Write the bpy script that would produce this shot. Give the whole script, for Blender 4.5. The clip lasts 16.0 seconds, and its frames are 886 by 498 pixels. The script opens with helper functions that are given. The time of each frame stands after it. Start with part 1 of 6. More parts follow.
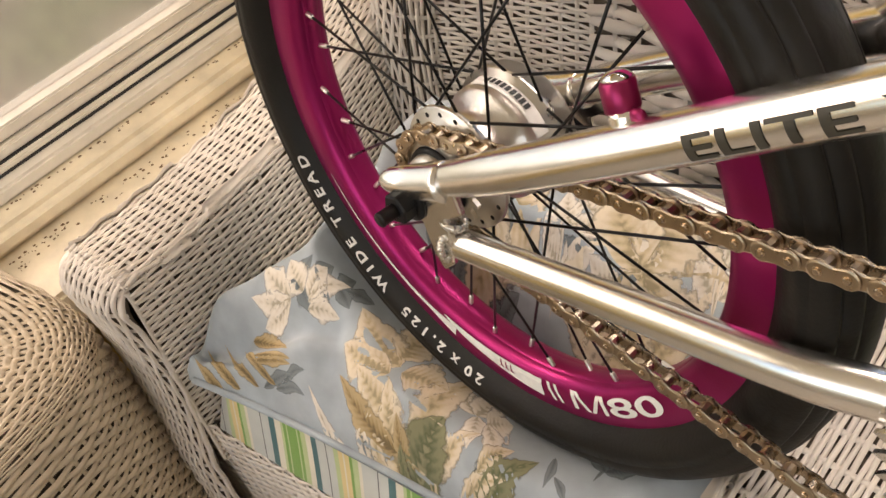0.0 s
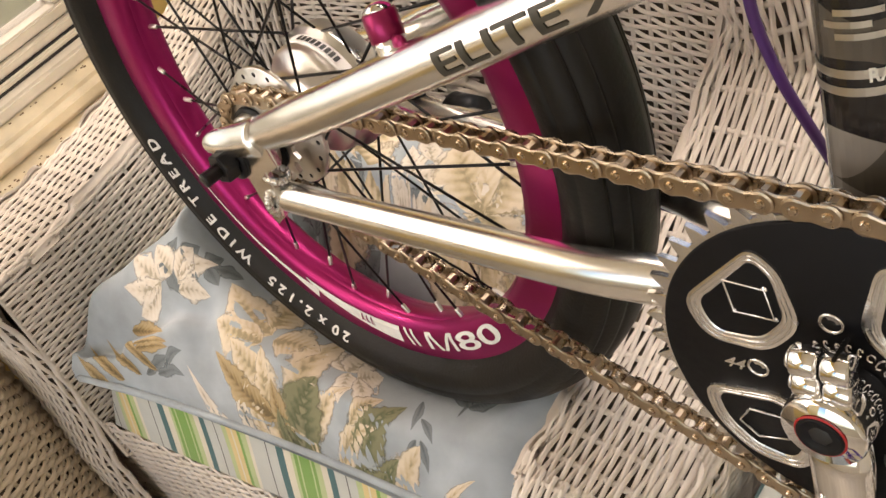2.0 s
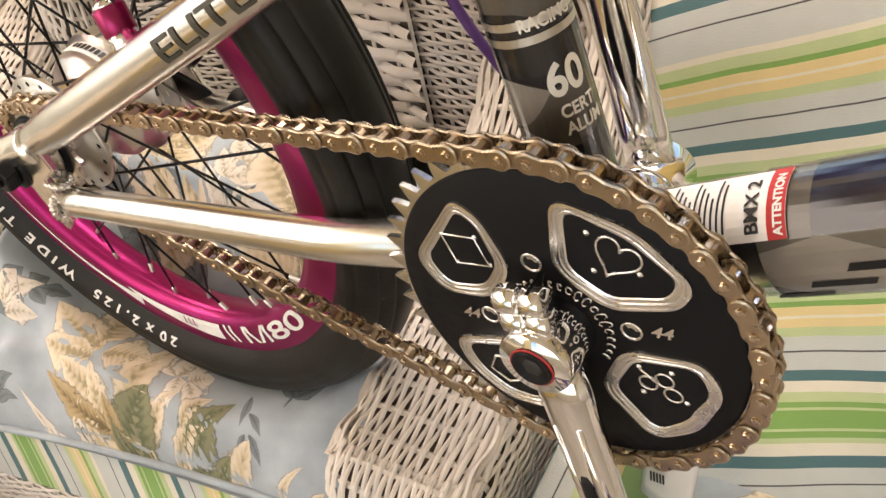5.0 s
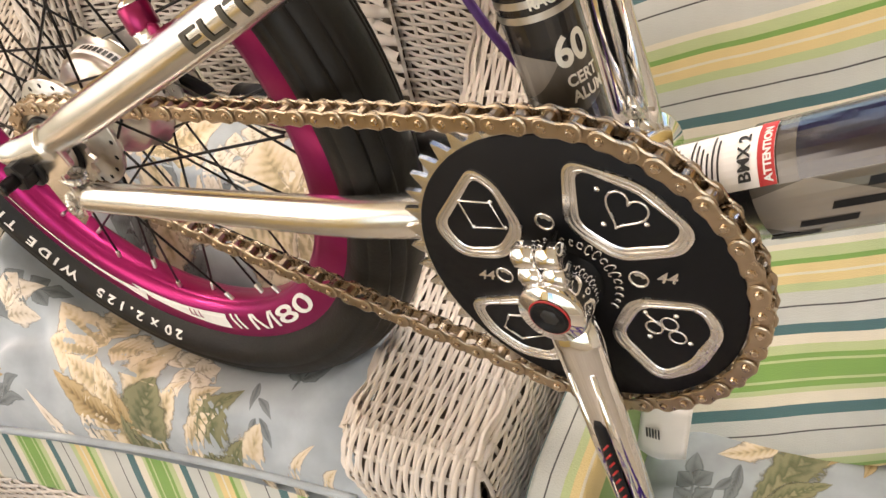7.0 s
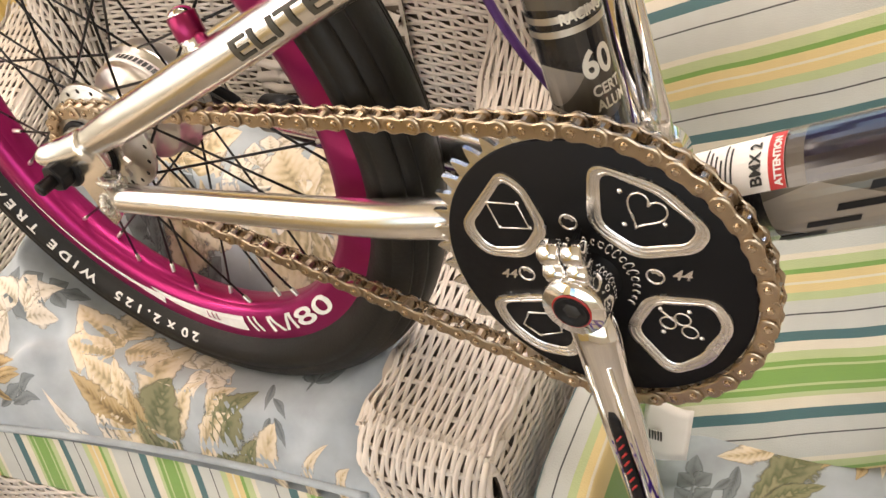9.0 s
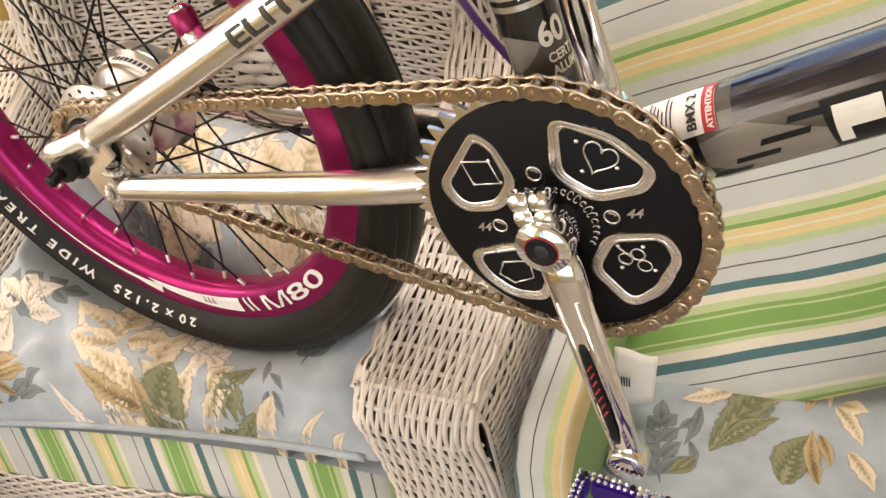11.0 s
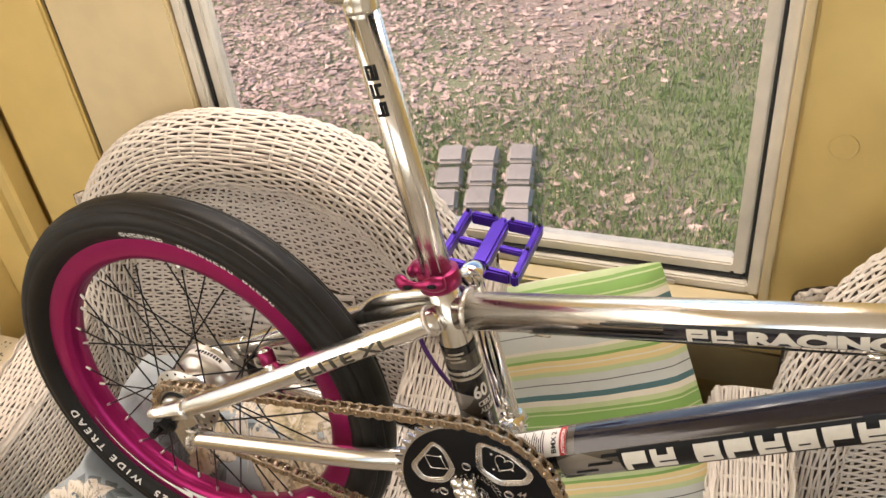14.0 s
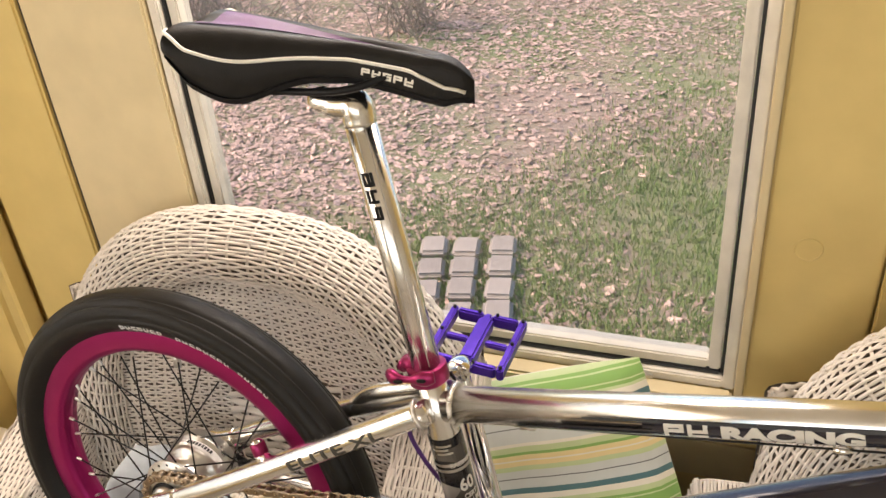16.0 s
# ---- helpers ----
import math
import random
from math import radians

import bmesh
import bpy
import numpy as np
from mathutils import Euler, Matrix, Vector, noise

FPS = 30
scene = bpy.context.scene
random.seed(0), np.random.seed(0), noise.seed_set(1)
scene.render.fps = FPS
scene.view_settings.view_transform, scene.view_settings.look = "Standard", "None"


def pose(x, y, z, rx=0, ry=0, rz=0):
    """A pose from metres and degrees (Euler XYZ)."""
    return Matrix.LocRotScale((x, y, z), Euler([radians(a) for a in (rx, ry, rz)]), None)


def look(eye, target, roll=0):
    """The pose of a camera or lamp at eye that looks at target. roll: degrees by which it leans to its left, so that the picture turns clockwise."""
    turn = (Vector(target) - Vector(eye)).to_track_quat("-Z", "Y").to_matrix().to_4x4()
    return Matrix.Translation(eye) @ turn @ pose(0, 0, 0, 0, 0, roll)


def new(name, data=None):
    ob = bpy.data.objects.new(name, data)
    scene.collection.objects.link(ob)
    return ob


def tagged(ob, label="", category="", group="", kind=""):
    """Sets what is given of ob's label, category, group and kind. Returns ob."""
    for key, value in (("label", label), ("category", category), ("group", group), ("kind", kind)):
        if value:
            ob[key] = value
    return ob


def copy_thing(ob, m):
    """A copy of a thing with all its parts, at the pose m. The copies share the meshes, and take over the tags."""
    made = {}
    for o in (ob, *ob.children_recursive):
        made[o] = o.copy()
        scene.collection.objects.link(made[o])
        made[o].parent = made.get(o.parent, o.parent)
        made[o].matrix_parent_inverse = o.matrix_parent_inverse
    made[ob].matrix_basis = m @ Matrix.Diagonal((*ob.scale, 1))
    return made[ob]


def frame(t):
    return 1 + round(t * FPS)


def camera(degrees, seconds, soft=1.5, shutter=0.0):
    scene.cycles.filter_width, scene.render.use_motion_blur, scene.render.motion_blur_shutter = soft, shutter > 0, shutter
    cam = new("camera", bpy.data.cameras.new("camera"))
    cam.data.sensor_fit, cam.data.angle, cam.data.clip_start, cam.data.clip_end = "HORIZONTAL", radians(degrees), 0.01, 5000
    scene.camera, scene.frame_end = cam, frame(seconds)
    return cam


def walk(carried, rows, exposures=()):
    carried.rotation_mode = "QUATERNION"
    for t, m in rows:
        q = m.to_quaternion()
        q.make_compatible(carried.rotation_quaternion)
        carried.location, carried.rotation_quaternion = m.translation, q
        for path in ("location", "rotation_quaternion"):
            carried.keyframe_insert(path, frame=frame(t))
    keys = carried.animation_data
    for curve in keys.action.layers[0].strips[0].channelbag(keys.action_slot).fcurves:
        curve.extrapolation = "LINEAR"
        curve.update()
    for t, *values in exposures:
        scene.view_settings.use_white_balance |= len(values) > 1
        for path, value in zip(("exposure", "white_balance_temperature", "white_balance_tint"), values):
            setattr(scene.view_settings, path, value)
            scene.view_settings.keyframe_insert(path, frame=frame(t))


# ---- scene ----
cam = camera(53.1, 16.0)
EXPOSURE = 1.34
PATH = [
    (0, (0.0170, 0.0419, 1.2920), (-1.1560, 0.8367, -0.1190), -17.81),
    (0.5, (0.0660, 0.0456, 1.2887), (-1.1040, 0.8412, -0.1253), -20.11),
    (1, (0.0910, 0.0433, 1.2839), (-1.0440, 0.8723, -0.1386), -21.02),
    (1.5, (0.0930, 0.0457, 1.2757), (-1.0080, 0.9020, -0.1579), -20.94),
    (2, (0.0960, 0.0523, 1.2702), (-0.9770, 0.9291, -0.1709), -20.27),
    (2.5, (0.1170, 0.0564, 1.2709), (-0.9040, 0.9775, -0.1815), -18.61),
    (3, (0.1240, 0.0596, 1.2737), (-0.8710, 0.9962, -0.1858), -18.35),
    (3.5, (0.1290, 0.0604, 1.2706), (-0.8410, 1.0146, -0.1942), -18.17),
    (4, (0.1530, 0.0624, 1.2715), (-0.8000, 1.0306, -0.1954), -18.40),
    (4.5, (0.1780, 0.0699, 1.2639), (-0.7600, 1.0562, -0.2023), -19.32),
    (4.7, (0.1810, 0.0719, 1.2507), (-0.7580, 1.0614, -0.2127), -19.61),
    (7, (0.1760, 0.0272, 1.2700), (-0.6820, 1.0710, -0.2044), -19.72),
    (7.5, (0.1710, 0.0148, 1.2790), (-0.6800, 1.0731, -0.1895), -18.85),
    (8, (0.1690, 0.0042, 1.2848), (-0.6670, 1.0746, -0.1836), -17.98),
    (10.3, (0.1850, -0.0453, 1.2924), (-0.6450, 1.0885, -0.1305), -16.63),
    (10.5, (0.1900, -0.0559, 1.2982), (-0.6130, 1.0820, -0.1370), -17.48),
    (11, (0.1940, -0.0710, 1.3113), (-0.5840, 1.0796, -0.1288), -17.99),
    (11.5, (0.2090, -0.0863, 1.3486), (-0.5320, 1.1024, -0.0783), -16.58),
    (12, (0.2360, -0.1131, 1.4067), (-0.4820, 1.1560, 0.0381), -14.08),
    (12.1, (0.2370, -0.1176, 1.4281), (-0.4510, 1.1439, 0.0369), -12.74),
    (12.5, (0.2560, -0.1515, 1.4987), (-0.4250, 1.1592, 0.1501), -11.28),
    (13, (0.2670, -0.2068, 1.5790), (-0.3960, 1.1541, 0.2718), -9.80),
    (13.5, (0.2710, -0.2469, 1.6331), (-0.3650, 1.1499, 0.3503), -8.35),
    (14, (0.2700, -0.2509, 1.6885), (-0.3620, 1.1951, 0.4603), -6.93),
    (14.5, (0.2750, -0.2595, 1.7072), (-0.3470, 1.2300, 0.5260), -6.11),
    (15, (0.2820, -0.2737, 1.7193), (-0.3450, 1.2615, 0.6008), -5.73),
    (15.5, (0.2750, -0.2785, 1.7226), (-0.3470, 1.2745, 0.6270), -5.29),
    (16, (0.2760, -0.2844, 1.7231), (-0.3400, 1.2896, 0.6549), -5.14),
]
walk(cam, [(t, look(eye, target, roll)) for t, eye, target, roll in PATH], exposures=[(0, EXPOSURE - 0.52), (1, EXPOSURE - 0.48), (2, EXPOSURE - 0.34), (4.5, EXPOSURE - 0.18), (7, EXPOSURE - 0.05), (11, EXPOSURE - 0.10), (12, EXPOSURE - 0.18), (13, EXPOSURE - 0.42), (16, EXPOSURE - 0.44)])

# ---- world, sun, large lights ----
world = bpy.data.worlds.new("world")
scene.world = world
world.use_nodes = True
wn = world.node_tree.nodes
sky = wn.new("ShaderNodeTexSky")
sky.sky_type = 'NISHITA'
sky.sun_disc = False
sky.sun_elevation, sky.sun_rotation = radians(38), radians(278)
world.node_tree.links.new(sky.outputs[0], wn["Background"].inputs[0])
wn["Background"].inputs[1].default_value = 0.15
sun = new("sun", bpy.data.lights.new("sun", 'SUN'))
sun.data.energy, sun.data.angle, sun.data.color = 3.7, radians(12), (1.0, 0.79, 0.65)
sun.matrix_world = look((-6, -0.9, 4.8), (0, 0, 0))


def area(name, eye, target, w, h, watts, color):
    ob = new(name, bpy.data.lights.new(name, 'AREA'))
    ob.data.shape, ob.data.size, ob.data.size_y, ob.data.energy, ob.data.color = 'RECTANGLE', w, h, watts, color
    ob.matrix_world = look(eye, target)
    return ob


area("front_window_light", (0.65, -2.25, 1.75), (0.25, 0.5, 1.0), 2.3, 1.2, 10, (1.0, 0.85, 0.73))
area("left_window_light", (-0.985, -0.42, 1.45), (0.2, -0.05, 0.85), 1.3, 0.95, 6.8, (1.0, 0.86, 0.74))
area("back_window_light", (-0.10, 0.73, 1.84), (-0.12, 0.1, 0.75), 0.72, 0.36, 5.5, (1.0, 0.85, 0.73))


# ---- materials ----
def mat(name, color, rough=0.6, metal=0.0, vary=0.15, scale=40.0, bump=0.0, fine=None, random_tint=0.0, coat=0.0, sheen=0.0, island=False):
    m = bpy.data.materials.new(name)
    m.use_nodes = True
    n, l = m.node_tree.nodes, m.node_tree.links
    b = n["Principled BSDF"]
    co = n.new("ShaderNodeTexCoord")
    n1 = n.new("ShaderNodeTexNoise")
    n1.inputs["Scale"].default_value, n1.inputs["Detail"].default_value = scale, 6
    n2 = n.new("ShaderNodeTexNoise")
    n2.inputs["Scale"].default_value, n2.inputs["Detail"].default_value = scale * 0.13, 3
    l.new(co.outputs["Object"], n1.inputs["Vector"])
    l.new(co.outputs["Object"], n2.inputs["Vector"])
    add = n.new("ShaderNodeMath")
    add.operation = 'ADD'
    l.new(n1.outputs[0], add.inputs[0])
    l.new(n2.outputs[0], add.inputs[1])
    value = add.outputs[0]
    if random_tint:
        info = n.new("ShaderNodeNewGeometry") if island else n.new("ShaderNodeObjectInfo")
        ma = n.new("ShaderNodeMath")
        ma.operation = 'MULTIPLY_ADD'
        l.new(info.outputs["Random Per Island" if island else "Random"], ma.inputs[0])
        ma.inputs[1].default_value = random_tint
        l.new(value, ma.inputs[2])
        value = ma.outputs[0]
    mr = n.new("ShaderNodeMapRange")
    mr.inputs["From Min"].default_value, mr.inputs["From Max"].default_value = 0.6, 1.4 + random_tint
    mr.inputs["To Min"].default_value, mr.inputs["To Max"].default_value = 1 - vary, 1 + vary
    l.new(value, mr.inputs["Value"])
    mix = n.new("ShaderNodeVectorMath")
    mix.operation = 'SCALE'
    mix.inputs[0].default_value = color
    l.new(mr.outputs[0], mix.inputs["Scale"])
    l.new(mix.outputs[0], b.inputs["Base Color"])
    b.inputs["Roughness"].default_value, b.inputs["Metallic"].default_value = rough, metal
    rr = n.new("ShaderNodeMapRange")
    rr.inputs["From Min"].default_value, rr.inputs["From Max"].default_value = 0.6, 1.4
    rr.inputs["To Min"].default_value, rr.inputs["To Max"].default_value = max(0.02, rough * 0.8), min(1, rough * 1.2)
    l.new(add.outputs[0], rr.inputs["Value"])
    l.new(rr.outputs[0], b.inputs["Roughness"])
    b.inputs["Coat Weight"].default_value = coat
    b.inputs["Coat Roughness"].default_value = 0.08
    b.inputs["Sheen Weight"].default_value = sheen
    if bump:
        bp = n.new("ShaderNodeBump")
        bp.inputs["Strength"].default_value, bp.inputs["Distance"].default_value = bump, 0.002
        src = n1
        if fine:
            src = n.new("ShaderNodeTexNoise")
            src.inputs["Scale"].default_value = fine
            l.new(co.outputs["Object"], src.inputs["Vector"])
        l.new(src.outputs[0], bp.inputs["Height"])
        l.new(bp.outputs[0], b.inputs["Normal"])
    return m


def stripes(name, stops, period, axis, phase=0.0, rough=0.85):
    """Woven awning stripes across one axis of the object: stops are (place 0..1, colour)."""
    m = mat(name, (1, 1, 1), rough, vary=0.06, scale=60, bump=0.25, fine=900, sheen=0.2)
    n, l = m.node_tree.nodes, m.node_tree.links
    co = n.new("ShaderNodeTexCoord")
    sep = n.new("ShaderNodeSeparateXYZ")
    wob = n.new("ShaderNodeTexNoise")
    wob.inputs["Scale"].default_value = 5
    l.new(co.outputs["Object"], wob.inputs["Vector"])
    l.new(co.outputs["Object"], sep.inputs[0])
    ma = n.new("ShaderNodeMath")
    ma.operation = 'MULTIPLY_ADD'
    l.new(wob.outputs[0], ma.inputs[0])
    ma.inputs[1].default_value = 0.012
    l.new(sep.outputs[axis], ma.inputs[2])
    div = n.new("ShaderNodeMath")
    div.operation = 'DIVIDE'
    l.new(ma.outputs[0], div.inputs[0])
    div.inputs[1].default_value = period
    shift = n.new("ShaderNodeMath")
    shift.inputs[1].default_value = phase
    l.new(div.outputs[0], shift.inputs[0])
    fr = n.new("ShaderNodeMath")
    fr.operation = 'FRACT'
    l.new(shift.outputs[0], fr.inputs[0])
    ramp = n.new("ShaderNodeValToRGB")
    ramp.color_ramp.interpolation = 'CONSTANT'
    el = ramp.color_ramp.elements
    el[0].position, el[0].color = stops[0][0], (*stops[0][1], 1)
    el[1].position, el[1].color = stops[1][0], (*stops[1][1], 1)
    for p, c in stops[2:]:
        el.new(p).color = (*c, 1)
    l.new(fr.outputs[0], ramp.inputs[0])
    sc = [q for q in n if q.bl_idname == "ShaderNodeVectorMath"][0]
    l.new(ramp.outputs[0], sc.inputs[0])
    return m


def camo(name, a, b_, c, scale):
    m = mat(name, a, 0.22, vary=0.05, coat=0.6)
    n, l = m.node_tree.nodes, m.node_tree.links
    co = n.new("ShaderNodeTexCoord")
    v = n.new("ShaderNodeTexVoronoi")
    v.inputs["Scale"].default_value = scale
    mp = n.new("ShaderNodeMapping")
    mp.inputs["Scale"].default_value = (0.45, 1, 1.3)
    l.new(co.outputs["Object"], mp.inputs[0])
    l.new(mp.outputs[0], v.inputs["Vector"])
    sep = n.new("ShaderNodeSeparateXYZ")
    l.new(v.outputs["Color"], sep.inputs[0])
    ramp = n.new("ShaderNodeValToRGB")
    ramp.color_ramp.interpolation = 'CONSTANT'
    e = ramp.color_ramp.elements
    e[0].color, e[1].color, e[1].position = (*a, 1), (*b_, 1), 0.5
    e.new(0.78).color = (*c, 1)
    l.new(sep.outputs[0], ramp.inputs[0])
    sc = [q for q in n if q.bl_idname == "ShaderNodeVectorMath"][0]
    l.new(ramp.outputs[0], sc.inputs[0])
    return m


ALU = mat("polished aluminium", (0.87, 0.85, 0.81), 0.22, 1.0, 0.05, 25, 0.03, 60)
CHROME = mat("chrome", (0.85, 0.84, 0.83), 0.06, 1.0, 0.03, 30)
BRUSHED = mat("satin aluminium", (0.66, 0.64, 0.60), 0.32, 1.0, 0.10, 60, 0.08, 400)
WELD = mat("weld bead", (0.74, 0.71, 0.66), 0.28, 1.0, 0.15, 200, 0.6, 300)
CHAIN = mat("chain steel", (0.43, 0.345, 0.25), 0.28, 1.0, 0.22, 150, 0.05, 200, random_tint=0.25, island=True)
CHAIN_PIN = mat("chain pin steel", (0.55, 0.45, 0.34), 0.2, 1.0, 0.15, 200)
CHAIN_ROLLER = mat("roller steel", (0.42, 0.36, 0.30), 0.25, 1.0, 0.2, 150)
TEETH = mat("chainring metal", (0.78, 0.765, 0.75), 0.26, 1.0, 0.08, 90)
BLACK_ANO = mat("black anodised", (0.005, 0.005, 0.006), 0.5, 0.0, 0.3, 200, 0.02, 900)
BLACK = mat("black paint", (0.012, 0.012, 0.013), 0.35, 0.0, 0.3, 90)
SPOKE = mat("black spoke", (0.015, 0.014, 0.014), 0.3, 0.6, 0.2, 90)
MAGENTA = mat("magenta anodised", (0.31, 0.012, 0.115), 0.33, 0.75, 0.10, 25, 0.04, 300)
MAGENTA_CAP = mat("magenta cap", (0.30, 0.022, 0.10), 0.34, 0.75, 0.05, 60)
PURPLE = mat("purple anodised", (0.062, 0.016, 0.34), 0.36, 0.5, 0.15, 90, 0.1, 500)
PURPLE_CABLE = mat("purple cable", (0.07, 0.022, 0.13), 0.38, 0.0, 0.1, 90)
RUBBER = mat("tyre rubber", (0.010, 0.009, 0.0075), 0.50, 0.0, 0.30, 35, 0.12, 350)
RUBBER_SIDE = mat("tyre sidewall", (0.011, 0.011, 0.011), 0.48, 0.0, 0.25, 60, 0.06, 500)
WHITE_INK = mat("white ink", (0.72, 0.71, 0.68), 0.5, 0.0, 0.12, 120)
SILVER_INK = mat("silver ink", (0.75, 0.73, 0.66), 0.40, 0.2, 0.08, 120)
GREY_INK = mat("grey ink", (0.05, 0.046, 0.034), 0.5, 0.0, 0.15, 120)
RED_INK = mat("red ink", (0.42, 0.02, 0.02), 0.5, 0.0, 0.1, 100)
TEXT_INK = mat("black ink", (0.02, 0.02, 0.02), 0.5, 0.0, 0.1, 100)
PAPER = mat("white label", (0.75, 0.73, 0.70), 0.6, 0.0, 0.06, 60)
CAMO = camo("grey camouflage decal", (0.007, 0.007, 0.009), (0.075, 0.066, 0.054), (0.19, 0.17, 0.145), 26)
DECAL = mat("dark navy decal", (0.012, 0.012, 0.022), 0.14, 0.0, 0.2, 40, coat=0.7)
SADDLE = mat("saddle vinyl", (0.016, 0.015, 0.014), 0.42, 0.0, 0.25, 60, 0.15, 700)
SADDLE_PURPLE = mat("purple vinyl", (0.085, 0.022, 0.11), 0.5, 0.0, 0.15, 60, 0.1, 600)
WICKER = mat("white painted wicker", (0.71, 0.65, 0.58), 0.55, 0.0, 0.16, 30, 0.2, 500, random_tint=0.35, island=True)
WICKER_TAN = mat("tan wicker", (0.50, 0.42, 0.31), 0.6, 0.0, 0.2, 30, 0.2, 500, random_tint=0.35, island=True)
# cane with the shade inside the weave put into its colour; seat deck shares it
SHADED_CANE = mat("shaded inner cane", (0.12, 0.095, 0.07), 0.8, 0.0, 0.3, 60, 0.3, 200)
PILLOW = mat("pale blue cotton", (0.33, 0.375, 0.41), 0.85, 0.0, 0.30, 30, 0.55, 42, sheen=0.2)


def print_ink(name, rib, inner, edge, strokes=70.0):
    """A painted leaf or petal on cloth: a dark rib, fine side strokes, a ragged pale edge that fades into the cloth."""
    m = mat(name, edge, 0.88, vary=0.16, scale=60, bump=0.2, fine=1100)
    n, l = m.node_tree.nodes, m.node_tree.links
    uv = n.new("ShaderNodeUVMap")
    sep = n.new("ShaderNodeSeparateXYZ")
    l.new(uv.outputs[0], sep.inputs[0])

    def op(kind, a, b):
        q = n.new("ShaderNodeMath")
        q.operation = kind
        for k, v in enumerate((a, b)):
            if isinstance(v, (int, float)):
                q.inputs[k].default_value = v
            else:
                l.new(v, q.inputs[k])
        return q.outputs[0]

    co = n.new("ShaderNodeTexCoord")
    no = n.new("ShaderNodeTexNoise")
    no.inputs["Scale"].default_value, no.inputs["Detail"].default_value = 130, 3
    l.new(co.outputs["Object"], no.inputs["Vector"])
    across = op('ABSOLUTE', sep.outputs[1], 0.0)
    # side strokes run outwards and forwards from the rib
    wave = op('SINE', op('MULTIPLY', op('SUBTRACT', sep.outputs[0], op('MULTIPLY', across, 0.22)), strokes), 0.0)
    v = op('ADD', across, op('MULTIPLY', wave, 0.11))
    v = op('ADD', v, op('MULTIPLY', op('SUBTRACT', no.outputs[0], 0.5), 0.75))
    v = op('SUBTRACT', v, op('MULTIPLY', op('SUBTRACT', 0.35, sep.outputs[0]), 0.5))
    ramp = n.new("ShaderNodeValToRGB")
    e = ramp.color_ramp.elements
    e[0].position, e[0].color = 0.02, (*rib, 1)
    e[1].position, e[1].color = 1.12 / 1.2, (*edge, 1)
    e.new(0.22).color = (*inner, 1)
    e.new(0.62).color = (*edge, 1)
    l.new(v, ramp.inputs[0])
    l.new(ramp.outputs[0], [q for q in n if q.bl_idname == "ShaderNodeVectorMath"][0].inputs[0])
    # the ink thins out towards the edge
    al = n.new("ShaderNodeMapRange")
    al.inputs["From Min"].default_value, al.inputs["From Max"].default_value = 0.98, 0.70
    l.new(op('ADD', across, op('MULTIPLY', op('SUBTRACT', no.outputs[0], 0.5), 0.9)), al.inputs["Value"])
    l.new(al.outputs[0], n["Principled BSDF"].inputs["Alpha"])
    return m


LEAF = print_ink("printed olive leaf", (0.26, 0.25, 0.15), (0.10, 0.115, 0.055), (0.21, 0.21, 0.12), 60)
CREAM = print_ink("printed cream petal", (0.30, 0.25, 0.15), (0.50, 0.41, 0.26), (0.63, 0.55, 0.42), 55)
OCHRE = print_ink("printed ochre petal", (0.15, 0.11, 0.05), (0.28, 0.20, 0.09), (0.40, 0.31, 0.17), 75)
IVORY = print_ink("printed ivory flower", (0.36, 0.32, 0.24), (0.60, 0.54, 0.44), (0.68, 0.63, 0.55), 40)
SLATE = print_ink("printed slate leaf", (0.10, 0.115, 0.12), (0.145, 0.165, 0.175), (0.18, 0.21, 0.22), 70)
W, G, LG, T, Y, K, B = (0.68, 0.64, 0.53), (0.20, 0.36, 0.09), (0.46, 0.54, 0.28), (0.07, 0.155, 0.165), (0.68, 0.55, 0.27), (0.08, 0.08, 0.08), (0.52, 0.54, 0.51)
AWNING = [(0, B), (0.12, K), (0.128, B), (0.20, T), (0.255, W), (0.31, LG), (0.335, G), (0.36, LG), (0.372, G), (0.45, LG), (0.462, G), (0.485, LG),
          (0.53, W), (0.575, T), (0.625, B), (0.70, K), (0.708, B), (0.77, LG), (0.81, Y), (0.85, W), (0.862, Y), (0.90, G), (0.925, LG), (0.97, W)]
STRIPE_X = stripes("striped cotton seat", AWNING, 0.155, 0, 0.74)
STRIPE_Z = stripes("striped cotton back", AWNING, 0.158, 2, 0.14)
YELLOW = mat("yellow painted boards", (0.70, 0.535, 0.205), 0.42, 0.0, 0.10, 14, 0.12, 90)
CREAM_PAINT = mat("cream painted trim", (0.68, 0.565, 0.335), 0.40, 0.0, 0.10, 18, 0.1, 120)
FRAME_ALU = mat("weathered window frame", (0.70, 0.655, 0.57), 0.45, 0.0, 0.15, 30, 0.1, 300)
SILL = mat("stained old white paint", (0.72, 0.64, 0.48), 0.5, 0.0, 0.26, 26, 0.15, 160)
GASKET = mat("dark gasket", (0.03, 0.03, 0.03), 0.6, 0.0, 0.2, 60)
DIRT = mat("sill dirt", (0.16, 0.10, 0.05), 0.9, 0.0, 0.4, 200)
FLOOR = mat("tan floor", (0.44, 0.40, 0.34), 0.5, 0.0, 0.2, 9, 0.1, 60)
OFFWHITE = mat("off-white wall paint", (0.72, 0.70, 0.64), 0.6, 0.0, 0.05, 8)
CEIL = mat("ceiling paint", (0.75, 0.73, 0.68), 0.7, 0.0, 0.05, 5)
PAVER = mat("weathered paver", (0.42, 0.36, 0.31), 0.85, 0.0, 0.3, 20, 0.4, 60, random_tint=0.4)
GLASS = bpy.data.materials.new("window glass")
GLASS.use_nodes = True
gb = GLASS.node_tree.nodes["Principled BSDF"]
